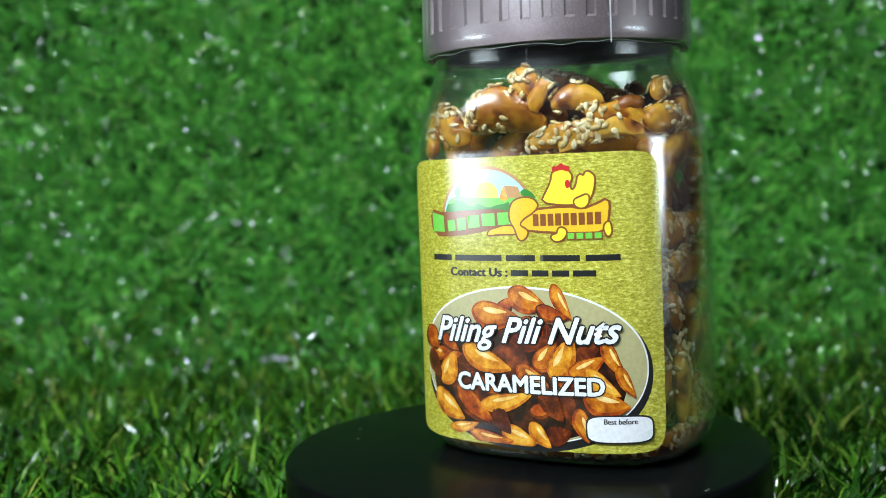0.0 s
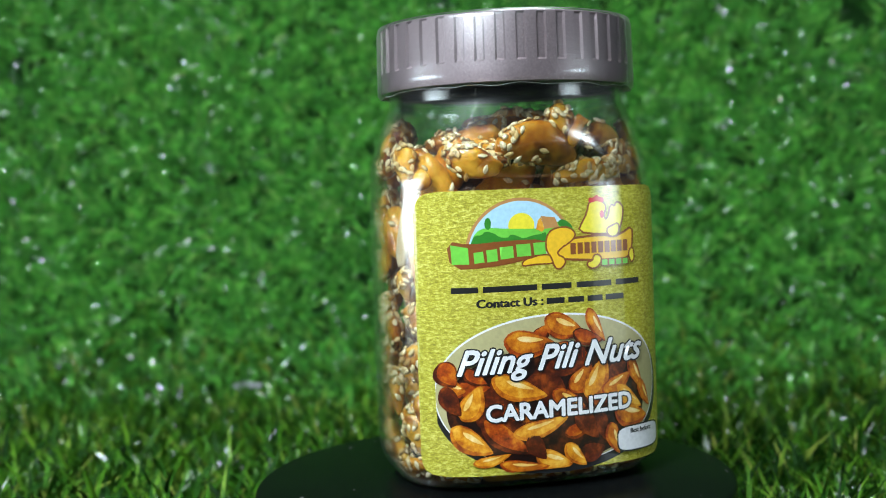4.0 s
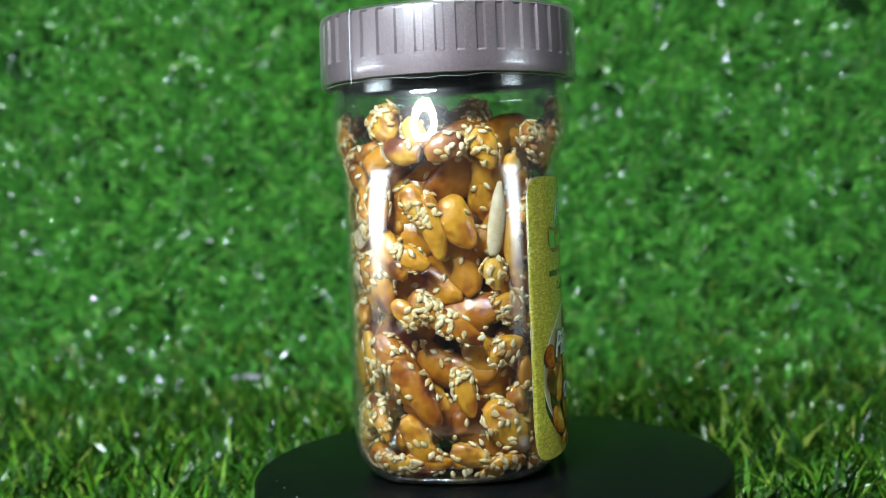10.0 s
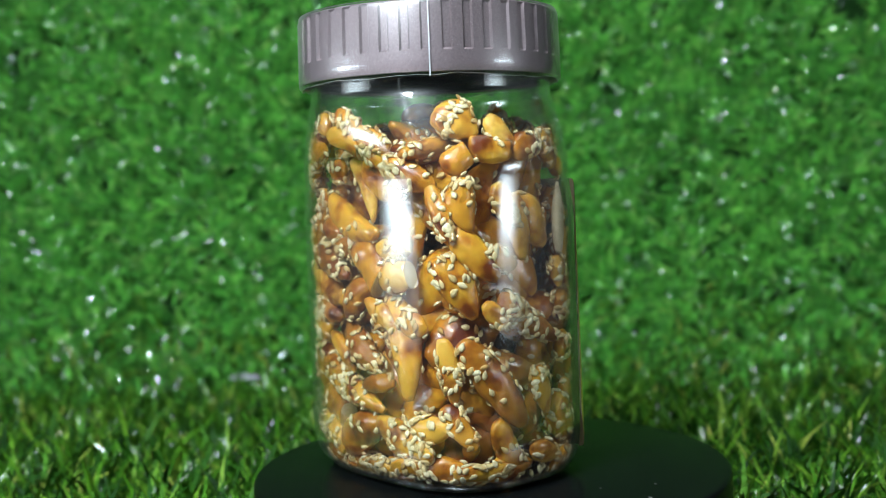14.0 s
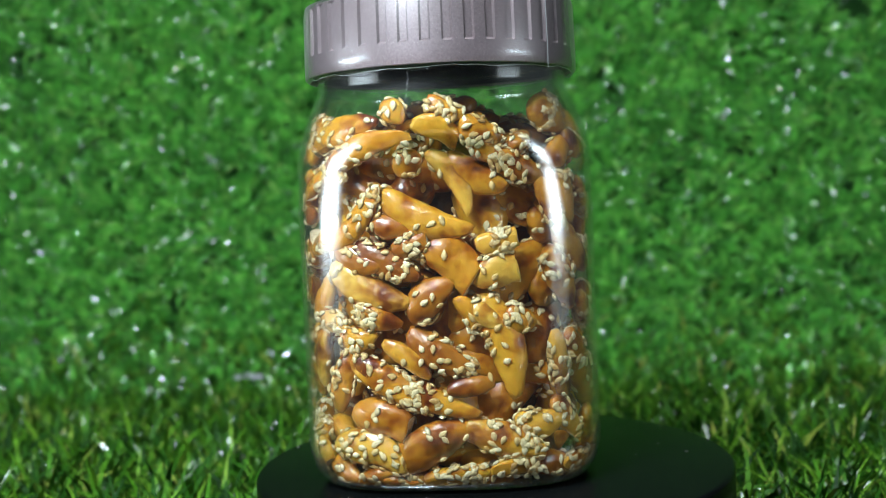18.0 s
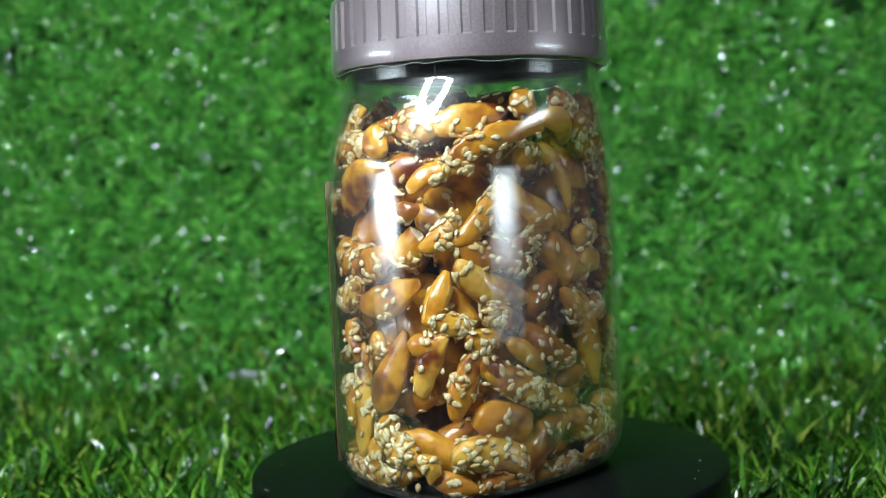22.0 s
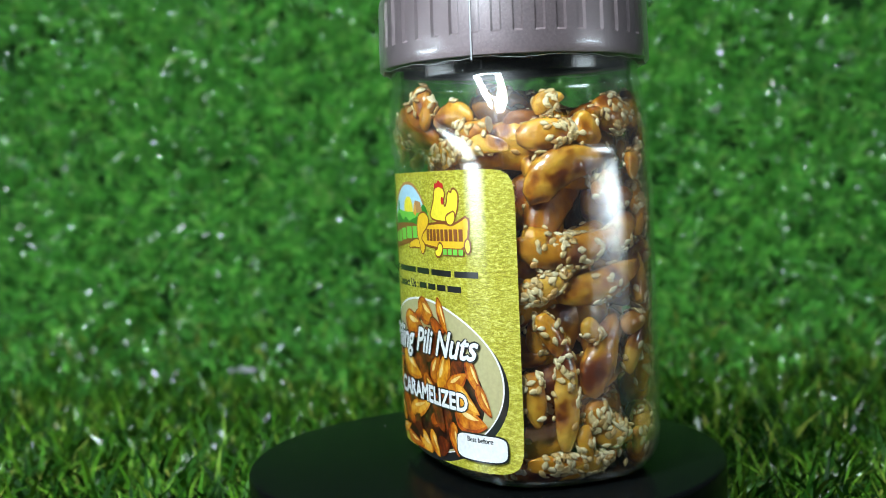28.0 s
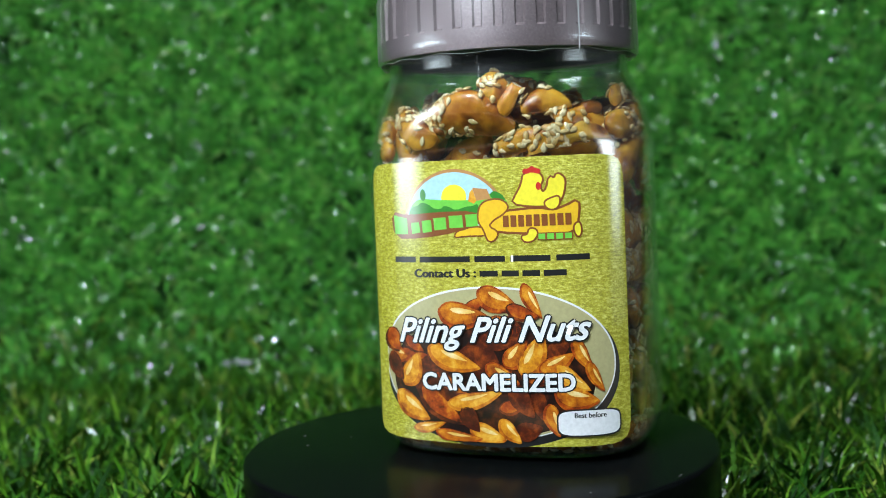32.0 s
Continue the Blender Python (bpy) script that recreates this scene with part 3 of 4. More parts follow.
for k, (z, r) in enumerate(((LID_Z - 0.0006, 0.0343), (LID_Z + 0.0002, 0.03515), (LID_Z + 0.003, 0.0352), (LID_TOP - 0.001, 0.0349), (LID_TOP + 0.0007, 0.0345), (LID_TOP + 0.0009, 0.0325))):
    ring = []
    for a in turns:
        w = noise.noise((3.2 * math.cos(a), 3.2 * math.sin(a), 2.0)) + 0.5 * noise.noise((9 * math.cos(a), 9 * math.sin(a), 5.0))
        ring.append((r * math.cos(a), r * math.sin(a), z + (0.0009 * w if k == 0 else 0.0003 * w if k == 1 else 0.0)))
    film_rings.append(ring)
part("shrink_film", mesh("shrink_film", *ring_stack(film_rings)), FILM, lid, "clear crumpled shrink film")
edge = mat("film_edge", (0.42, 0.42, 0.43), 0.25)
for ring, thick in ((film_rings[0], 0.00008),):
    tube = [[(x * (1 + thick * math.cos(q) / 0.035), y * (1 + thick * math.cos(q) / 0.035), z + thick * math.sin(q)) for x, y, z in ring] for q in [1.57 * i for i in range(5)]]
    part("film_edge", mesh("film_edge", *ring_stack(tube)), edge, lid)
for angle in (140.5, -42.0):
    a = radians(angle)
    v = []
    for z, r in ((LID_Z - 0.001, 0.0353), (LID_Z + 0.004, 0.0354), (LID_TOP - 0.001, 0.0351), (LID_TOP + 0.0008, 0.0346)):
        v += [(r * math.cos(a + d), r * math.sin(a + d), z) for d in (-0.005, 0.005)]
    part("film_crease", mesh("film_crease", v, [(0, 1, 3, 2), (2, 3, 5, 4), (4, 5, 7, 6)]), edge, lid)

# ---- label
def on_label(s, z, lift=0.0):
    """A point of the label's face, s along the wall from its middle, z up, both in mm."""
    a = float(np.interp(s / 1000, _arc, _angles))
    peel = max(0.0, (-s - 29.0) / 6.0) * max(0.0, (16.0 - z) / 14.0) * 0.0012
    p = wall_point(a, 0.05, -0.0003 - lift - peel)
    return Vector((p.x, p.y, z / 1000))


def outline(cx, cz, rx, rz, power=2.0, count=64, turn=0.0, lo=0.0, hi=1.0):
    pts = []
    for k in range(count):
        a = 2 * math.pi * (lo + (hi - lo) * k / (count if hi - lo >= 1 else count - 1))
        c, s = math.cos(a), math.sin(a)
        r = (abs(c) ** power + abs(s) ** power) ** (-1 / power)
        x, y = rx * r * c, rz * r * s
        pts.append((cx + x * math.cos(turn) - y * math.sin(turn), cz + x * math.sin(turn) + y * math.cos(turn)))
    return pts


def flat_shape(name, pts, lift, material, parent, label=""):
    """A printed shape: its outline is filled and laid on the label's curve."""
    bm = bmesh.new()
    face = bm.faces.new([bm.verts.new((x, z, 0)) for x, z in pts])
    lo, hi = min(p[0] for p in pts), max(p[0] for p in pts)
    for k in range(math.ceil(lo), math.floor(hi) + 1):
        geom = bm.verts[:] + bm.edges[:] + bm.faces[:]
        bmesh.ops.bisect_plane(bm, geom=geom, plane_co=(k, 0, 0), plane_no=(1, 0, 0))
    for v in bm.verts:
        v.co = on_label(v.co.x, v.co.y, lift)
    bmesh.ops.recalc_face_normals(bm, faces=bm.faces[:])
    me = bpy.data.meshes.new(name)
    bm.to_mesh(me)
    bm.free()
    me.polygons.foreach_set("use_smooth", [True] * len(me.polygons))
    return part(name, me, material, parent, label)


def lettering(name, text, s, z, width, height, lift, material, parent, shear=0.0, slope=0.0, fat=((0.0, 0.0),), gap=1.0):
    """A line of words from s, with its baseline at z, laid letter by letter on the label's curve; fat: shifts, in mm, that thicken it."""
    curve = bpy.data.curves.new(name, "FONT")
    curve.body, curve.space_character = text, gap
    curve.resolution_u = 3
    tmp = new("tmp", curve)
    bpy.context.view_layer.update()
    me = bpy.data.meshes.new_from_object(tmp.evaluated_get(bpy.context.evaluated_depsgraph_get()))
    bpy.data.objects.remove(tmp)
    co = np.array([v.co[:] for v in me.vertices])
    wide, x0 = co[:, 0].max() - co[:, 0].min(), co[:, 0].min()
    # pieces that hang together, and dots over their stems
    home = list(range(len(co)))

    def find(i):
        while home[i] != i:
            home[i] = home[home[i]]
            i = home[i]
        return i

    for e in me.edges:
        home[find(e.vertices[0])] = find(e.vertices[1])
    spans = {}
    for i in range(len(co)):
        spans.setdefault(find(i), []).append(i)
    letters = []
    for ids in sorted(spans.values(), key=lambda q: min(co[i, 0] for i in q)):
        lo, hi = min(co[i, 0] for i in ids), max(co[i, 0] for i in ids)
        mid = (lo + hi) / 2
        if letters and letters[-1][0] - 0.01 <= mid <= letters[-1][1] + 0.01 and hi - lo < 0.3:
            letters[-1] = (min(lo, letters[-1][0]), max(hi, letters[-1][1]), letters[-1][2] + ids)
        else:
            letters.append((lo, hi, ids))
    for lo, hi, ids in letters:
        index = {i: k for k, i in enumerate(ids)}
        faces = [tuple(index[i] for i in p.vertices) for p in me.polygons if p.vertices[0] in index]
        verts, all_faces = [], []
        for q, (dx, dz) in enumerate(fat):
            all_faces += [tuple(i + len(verts) for i in f) for f in faces]
            for i in ids:
                x = (co[i, 0] - x0) / wide * width + shear * co[i, 1] / 0.7 * height
                verts.append(on_label(s + x + dx, z + co[i, 1] / 0.7 * height + slope * x + dz, lift + 0.00003 + q * 0.000002))
        part(name, mesh(name, verts, all_faces), material, parent)


L0, L1, B0, B1 = -34.0, 37.7, 4.6, 77.0
label_pts = outline((L0 + L1) / 2, (B0 + B1) / 2, (L1 - L0) / 2, (B1 - B0) / 2, 16.0, 160)
label = flat_shape("label", label_pts, 0.0, GOLD, jar, "gold foil paper label with printed oval nut picture")
backing = flat_shape("label_backing", label_pts, -0.00012, PAPER_BACK, label, "pale paper back of the label")
backing.data.flip_normals()


def rounded(pts, rounds=2):
    """An outline with its corners cut round."""
    for _ in range(rounds):
        pts = [(a[0] * (1 - w) + b[0] * w, a[1] * (1 - w) + b[1] * w) for a, b in zip(pts, pts[1:] + pts[:1]) for w in (0.25, 0.75)]
    return pts


def grown(pts, d):
    """An outline moved outwards by d mm."""
    area = sum(a[0] * b[1] - b[0] * a[1] for a, b in zip(pts, pts[1:] + pts[:1]))
    side, out = math.copysign(d, area), []
    for a, b, c in zip(pts[-1:] + pts[:-1], pts, pts[1:] + pts[:1]):
        x, y = c[0] - a[0], c[1] - a[1]
        k = side / max(1e-6, math.hypot(x, y))
        out.append((b[0] + y * k, b[1] - x * k))
    return out


def bordered(name, pts, level, material, edge=0.55, rounds=2):
    pts = rounded(pts, rounds)
    flat_shape("emblem_border", grown(pts, edge), UP * level, BROWN, label)
    flat_shape(name, pts, UP * (level + 1), material, label)


UP = 0.000012
# emblem in plain shapes: an arch with sun, hills and a hut over a sign, birds and a fish round a board
flat_shape("emblem_arch_border", outline(-6.4, 60.4, 14.4, 14.4, 2.0, 48, 0, 0.0, 0.5), UP, TAN, label)
flat_shape("emblem_sky", outline(-6.4, 60.4, 13.6, 13.6, 2.0, 48, 0, 0.0, 0.5), UP * 2, SKY, label)
flat_shape("emblem_sun", outline(-6.2, 67.7, 3.4, 3.2), UP * 3, SUN, label)
flat_shape("emblem_hill", rounded([(-19.1, 62.9), (-18.5, 66.0), (-15.8, 67.7), (-11.5, 67.2), (-6.3, 66.9), (-2.0, 66.8), (1.2, 67.4), (4.4, 68.8), (6.5, 67.5), (7.8, 66.2), (8.0, 64.8), (0.2, 62.2)]), UP * 4, LIME, label)
flat_shape("emblem_bush", rounded([(-19.6, 62.1), (-18.9, 64.7), (-18.0, 65.7), (-16.4, 65.7), (-15.5, 66.7), (-13.2, 66.1), (-12.1, 65.1), (-10.0, 64.7), (-8.9, 65.7), (-7.4, 65.2), (-5.8, 64.4), (-3.1, 65.2), (-1.0, 65.4), (0.3, 66.0), (0.3, 62.2), (-10.7, 62.1)], 1), UP * 5, GREEN, label)
flat_shape("emblem_bush", rounded([(3.1, 67.9), (4.2, 69.0), (5.5, 68.6), (6.8, 67.7), (7.5, 66.4), (4.9, 66.5)], 1), UP * 5, GREEN, label)
flat_shape("emblem_tree", outline(-14.8, 68.5, 0.85, 1.5), UP * 5, GREEN, label)
flat_shape("emblem_hut", [(-1.1, 69.9), (2.6, 69.5), (3.7, 67.0), (-0.2, 66.6)], UP * 6, TAN, label)
flat_shape("emblem_hut_wall", [(-2.4, 66.6), (-1.9, 68.8), (-1.1, 69.7), (-0.2, 66.6), (-0.9, 65.9)], UP * 7, AMBERS[2], label)
bordered("emblem_straw", [(-6.6, 57.5), (-5.2, 59.3), (0.9, 60.2), (3.2, 57.9), (-3.4, 58.0)], 7, YELLOW, 0.4)
bordered("emblem_sign", [(-25.0, 64.2), (-19.9, 63.0), (-10.6, 63.7), (-0.3, 63.7), (0.8, 61.1), (-5.5, 59.2), (-15.6, 57.8), (-24.0, 57.7)], 9, BROWN, 0.4, 1)
for corners in ([(-24.3, 63.5), (-19.9, 62.6), (-19.7, 58.5), (-24.0, 58.6)], [(-18.6, 61.4), (-16.2, 61.6), (-15.9, 58.9), (-18.4, 58.6)], [(-15.4, 61.9), (-12.7, 62.1), (-12.5, 59.1), (-15.2, 58.8)], [(-12.0, 62.5), (-8.6, 62.7), (-8.4, 59.7), (-11.8, 59.4)], [(-7.8, 63.0), (-4.1, 63.1), (-3.9, 60.0), (-7.6, 59.9)], [(-3.3, 63.2), (-0.2, 63.3), (-0.0, 60.3), (-3.1, 60.1)]):
    flat_shape("emblem_letter_bar", corners, UP * 12, LIME, label)
bordered("emblem_board", [(3.0, 59.5), (3.7, 61.8), (5.8, 63.5), (15.4, 64.2), (19.0, 63.4), (22.3, 64.5), (25.1, 65.9), (25.1, 63.0), (24.1, 57.7), (13.5, 58.3), (5.1, 58.9)], 10, YELLOW, 0.6, 1)
bordered("emblem_fish", [(0.2, 63.5), (1.1, 65.8), (3.5, 66.7), (6.4, 66.6), (8.1, 64.8), (6.3, 63.0), (3.9, 61.8), (2.4, 60.0), (5.3, 58.6), (3.9, 56.4), (2.4, 56.6), (1.6, 59.4), (0.3, 61.1)], 13, YELLOW, 0.45)
bordered("emblem_bird", [(9.0, 65.7), (10.2, 67.8), (11.6, 70.2), (12.2, 73.1), (15.7, 73.0), (16.8, 71.4), (15.8, 69.6), (16.6, 67.9), (17.7, 68.9), (18.4, 72.0), (19.6, 71.3), (20.2, 72.6), (21.4, 72.0), (22.1, 71.0), (21.6, 67.8), (20.6, 65.7), (18.6, 64.9), (13.8, 64.9)], 13, SUN, 0.5, 1)
flat_shape("emblem_comb", rounded([(11.7, 73.0), (12.1, 74.2), (13.1, 73.9), (14.2, 74.9), (15.0, 74.1), (16.4, 73.9), (16.1, 72.5), (14.1, 73.2), (12.8, 72.7)], 1), UP * 15, RED, label)
flat_shape("emblem_comb", outline(15.6, 69.7, 0.6, 1.0), UP * 15, RED, label)
bordered("emblem_chick", [(16.9, 65.8), (19.1, 66.7), (20.5, 67.1), (20.5, 65.1), (19.3, 63.9), (17.6, 64.2)], 16, SUN, 0.45)
bordered("emblem_chick", [(10.9, 57.4), (12.7, 57.7), (13.0, 59.2), (14.4, 59.2), (15.0, 58.1), (14.0, 56.4), (11.9, 56.0)], 16, SUN, 0.45)
bordered("emblem_chick", [(24.2, 60.0), (25.3, 60.6), (25.6, 57.8), (24.7, 56.9), (23.9, 58.7)], 16, SUN, 0.45)
for k in range(9):
    x, z = 6.5 + 1.92 * k, 59.8 + 0.02 * k
    flat_shape("emblem_letter_bar", [(x, z), (x, z + 2.9), (x + 1.45, z + 2.9), (x + 1.45, z)], UP * 18, BROWN, label)
for k in range(4):
    x = 15.2 + 2.15 * k
    flat_shape("emblem_letter_bar", [(x - 0.25, 56.35), (x - 0.25, 58.25), (x + 1.9, 58.25), (x + 1.9, 56.35)], UP * 18, BROWN, label)
    flat_shape("emblem_letter_bar", [(x, 56.6), (x, 58.0), (x + 1.6, 58.0), (x + 1.6, 56.6)], UP * 19, LIME, label)
# the address and the telephone number as plain bars, word by word
for z, words in ((51.1, ((-24.6, -17.8), (-16.6, -2.6), (-1.4, 6.6), (8.0, 18.0), (19.4, 27.6))), (47.4, ((-0.2, 4.6), (5.6, 10.0), (10.9, 15.3), (16.2, 21.8)))):
    for a, b in words:
        flat_shape("text_bar", [(a, z + 0.1), (a, z + 1.6), (b, z + 1.6), (b, z + 0.1)], UP, BLACK, label)
lettering("letter", "Contact Us :", -18.2, 47.4, 17.0, 2.1, UP, BLACK, label, 0.0, 0.0, ((-0.2, 0.0), (0.2, 0.0), (0.0, 0.1), (0.0, -0.1)))

# oval picture of nuts on a plate with a dark rim
OX, OZ, ORX, ORZ = 1.8, 25.0, 32.0, 20.0
flat_shape("oval_border", outline(OX + 0.3, OZ - 0.9, ORX + 0.5, ORZ + 0.1, 2.1, 96), UP, BLACK, label)
flat_shape("oval_rim", outline(OX, OZ + 0.5, ORX - 0.3, ORZ - 0.5, 2.1, 96), UP * 2, WHITE, label)
flat_shape("oval_plate", outline(OX, OZ + 0.4, ORX - 0.7, ORZ - 0.9, 2.1, 96), UP * 3, CREAM, label)
flat_shape("oval_plate_shade", outline(OX - 1.2, OZ - 3.4, ORX - 4.6, ORZ - 5.0, 2.2, 96), UP * 4, SHADE, label)
PRINT_TONES = {"y": (0, 2, 4), "o": (1, 0, 4), "r": (3, 1, 1), "d": (3, 3, 1)}
printed = [
    (-26.4, 30.5, 3.2, 2.5, -58, "r"),
    (-25.6, 23.7, 3.8, 1.9, -58, "d"),
    (-24.3, 26.7, 2.5, 1.8, -18, "o"),
    (-19.9, 23.1, 4.5, 2.4, 62, "y"),
    (-19.4, 29.6, 3.2, 1.4, -33, "r"),
    (3.7, 31.0, 3.8, 1.9, -13, "d"),
    (-4.1, 10.9, 3.4, 1.8, -58, "d"),
    (9.5, 15.9, 4.4, 2.0, -58, "d"),
    (-1.8, 39.9, 2.8, 1.6, 42, "r"),
    (-20.9, 13.2, 5.5, 2.4, -33, "y"),
    (-15.6, 8.4, 4.4, 1.1, 12, "y"),
    (-5.1, 37.3, 6.1, 2.8, -6, "o"),
    (4.0, 41.2, 5.1, 2.5, -23, "o"),
    (10.3, 38.1, 3.9, 1.6, -18, "r"),
    (12.6, 41.1, 4.5, 1.4, -63, "o"),
    (8.7, 27.7, 3.9, 2.2, 52, "o"),
    (18.8, 25.4, 4.5, 1.8, 27, "o"),
    (24.6, 27.6, 4.5, 1.4, -63, "o"),
    (27.6, 21.9, 3.9, 1.2, -63, "o"),
    (21.9, 21.5, 4.9, 1.6, -38, "y"),
    (13.6, 21.9, 3.9, 1.9, -8, "r"),
]
printed += [
    (13.1, 27.5, 5.3, 2.5, 62, "y"),
    (-8.3, 26.0, 6.8, 2.4, -20, "y"),
    (-12.3, 13.8, 7.0, 2.4, -38, "r"),
    (-2.6, 15.8, 6.8, 1.8, 14, "y"),
    (23.0, 16.5, 5.1, 2.5, -13, "o"),
    (11.2, 8.4, 3.2, 1.9, 12, "d"),
    (6.1, 8.0, 3.6, 1.6, -48, "y"),
    (0.3, 7.0, 4.5, 2.1, -18, "y"),
    (-7.4, 6.1, 5.8, 1.4, -6, "o"),
    (17.0, 11.2, 3.9, 1.6, -73, "o"),
    (4.6, 22.3, 4.4, 1.9, -28, "o"),
    (-15.9, 18.3, 3.8, 1.8, -28, "d"),
]
rng = random.Random(11)
under_nuts = []
for k in range(22):
    a, d = rng.uniform(0, 6.283), math.sqrt(rng.random())
    under_nuts.append((OX - 1.5 + 24 * d * math.cos(a), OZ - 3.0 + 13.5 * d * math.sin(a), rng.uniform(3.5, 5.5), rng.uniform(1.4, 2.1), rng.uniform(-80, 80), rng.choice("rdddd")))
for k, (x, z, long, wide, turn, tone_) in enumerate(under_nuts + printed):
    turn, lift, long, wide = radians(turn), UP * (5 + 3 * (k % 4) if k < 22 else 17 + 3 * (k % 6)), long * 1.12, wide * 1.25
    ring = [(long * math.cos(q), wide * math.sin(q) * abs(math.sin(q)) ** 0.3 * (1 - 0.4 * math.cos(q)) + 0.10 * long * math.cos(q) ** 2) for q in [6.283 * i / 24 for i in range(24)]]
    for step, (name, ku, kw, up) in enumerate((("printed_nut", 1.0, 1.0, 0.0), ("printed_nut_light", 0.90, 0.74, 0.14), ("printed_nut_gloss", 0.5, 0.2, 0.42))):
        if step == 2 and tone_ in "rd":
            continue
        pts = [(x + u * ku * math.cos(turn) - (w * kw + up * wide) * math.sin(turn), z + u * ku * math.sin(turn) + (w * kw + up * wide) * math.cos(turn)) for u, w in ring]
        pts = [(px, min(max(pz, 5.2), 47.0)) for px, pz in pts]
        flat_shape(name, pts, lift + UP * step, AMBERS[PRINT_TONES[tone_][step]], label)
TOP = UP * 38
around8 = [(0.42 * math.cos(0.7854 * k), 0.42 * math.sin(0.7854 * k)) for k in range(8)]
lettering("letter_outline", "Piling Pili Nuts", -23.4, 30.5, 49.0, 6.3, TOP, BLACK, label, 0.38, 0.022, [(x * 1.4, z * 1.4) for x, z in around8])
lettering("letter", "Piling Pili Nuts", -23.4, 30.5, 49.0, 6.3, TOP + UP * 2, WHITE, label, 0.38, 0.022, [(x * 0.5, z * 0.45) for x, z in around8])
lettering("letter_outline", "CARAMELIZED", -16.6, 18.5, 39.2, 4.2, TOP, BLACK, label, 0.0, 0.010, [(x * 1.25, z * 1.25) for x, z in around8])
lettering("letter", "CARAMELIZED", -16.6, 18.5, 39.2, 4.2, TOP + UP * 2, WHITE, label, 0.0, 0.010, [(x * 0.52, z * 0.5) for x, z in around8])
flat_shape("date_box_border", outline(26.0, 10.6, 8.1, 3.5, 4.5, 64), TOP, BLACK, label)
flat_shape("date_box", outline(26.0, 10.6, 7.7, 3.1, 4.5, 64), TOP + UP, WHITE, label)
lettering("letter", "Best before", 22.3, 11.9, 7.8, 1.3, TOP + UP * 2, BLACK, label, 0.0, 0.0, ((-0.06, 0.0), (0.06, 0.0)))

# ---- nuts, each with its seeds
shape_rng = random.Random(5)


def nut_mesh(length, width, thick, seed, broken):
    """A curved, pointed kernel; a broken one ends in a rough flat face."""
    r = random.Random(seed)
    around, along = 22, 21
    curve, fat = r.uniform(-0.22, 0.22), r.uniform(0.25, 0.5)
    wob = Vector((r.uniform(0, 50), r.uniform(0, 50), r.uniform(0, 50)))
    rings = []
    for i in range(along):
        k = i / (along - 1)
        x = (k - 0.5) * length * (0.8 if broken and k > 0.5 else 1.0)
        body = max(0.0, math.sin(math.pi * min(1, max(0, 0.03 + 0.94 * k)))) ** 0.48 * (1 + fat * (0.5 - k))
        if broken and k > 0.5:
            body = 1 - 0.3 * (k - 0.5)
        dy = curve * length * (1 - (2 * k - 1) ** 2) * 0.6
        ring = []
        for j in range(around):
            a = 2 * math.pi * j / around
            y, z = math.cos(a) * width / 2 * body, math.sin(a) * thick / 2 * body
            p = Vector((x, y, z))
            q = 1 + 0.17 * noise.noise(p * 150 + wob) + 0.09 * noise.noise(p * 400 + wob) + 0.05 * noise.noise(p * 1000 + wob)
            ring.append((x + (0.0008 * noise.noise(p * 300 + wob) if i == along - 1 else 0), y * q + dy, z * q))
        rings.append(ring)
    return rings


def seed_cluster(rings, count, r, patch):
    """Sesame seeds stuck on the kernel's skin, thicker towards one end."""
    verts, faces = [], []
    along, around = len(rings), len(rings[0])
    for _ in range(count):
        i = min(along - 2, max(1, int(along * (r.betavariate(*patch)))))
        j = r.randrange(around)
        p = Vector(rings[i][j])
        u = Vector(rings[min(i + 1, along - 1)][j]) - Vector(rings[i - 1][j])
        w = Vector(rings[i][(j + 1) % around]) - Vector(rings[i][j - 1])
        n_ = w.cross(u)
        mid = sum((Vector(q) for q in rings[i]), Vector()) / around
        if n_.dot(p - mid) < 0:
            n_ = -n_
        if n_.length < 1e-12:
            continue
        n_.normalize()
        t1 = n_.orthogonal().normalized()
        t1 = (Matrix.Rotation(r.uniform(0, 6.283), 3, n_) @ t1 + n_ * r.uniform(-0.2, 0.2)).normalized()
        t2 = n_.cross(t1).normalized()
        n3 = t1.cross(t2)
        long, wide, high = r.uniform(0.0011, 0.00148), r.uniform(0.0007, 0.00094), r.uniform(0.00045, 0.0006)
        c = p + n_ * high * 0.4 + (t1 * r.uniform(-1, 1) + t2 * r.uniform(-1, 1)) * 0.0008
        b = len(verts)
        verts.append(c + t1 * long)
        for x, y in ((0.62, 0.5), (-0.1, 1.0), (-0.75, 0.62)):
            for m in range(6):
                q = 1.0472 * m
                verts.append(c + t1 * long * x + t2 * wide * y * math.cos(q) + n3 * high * y * math.sin(q))
        verts.append(c - t1 * long)
        for m in range(6):
            k = (m + 1) % 6
            faces.append((b, b + 1 + m, b + 1 + k))
            faces.append((b + 1 + m, b + 7 + m, b + 7 + k, b + 1 + k))
            faces.append((b + 7 + m, b + 13 + m, b + 13 + k, b + 7 + k))
            faces.append((b + 19, b + 13 + k, b + 13 + m))
    return verts, faces


nut_count = 0
OUTER = []


def kept_inside(m, verts, inset):
    """The points, in the nut's own space, pressed back inside the jar's wall and over its floor."""
    back, out = m.inverted(), []
    for v in verts:
        p = m @ Vector(v)
        p.z = max(p.z, 0.0018)
        r = math.hypot(p.x, p.y) / wall_radius(math.atan2(p.y, p.x), min(p.z, 0.1), inset)
        if r > 1:
            p.x, p.y = p.x / r, p.y / r
        out.append(back @ p)
    return out


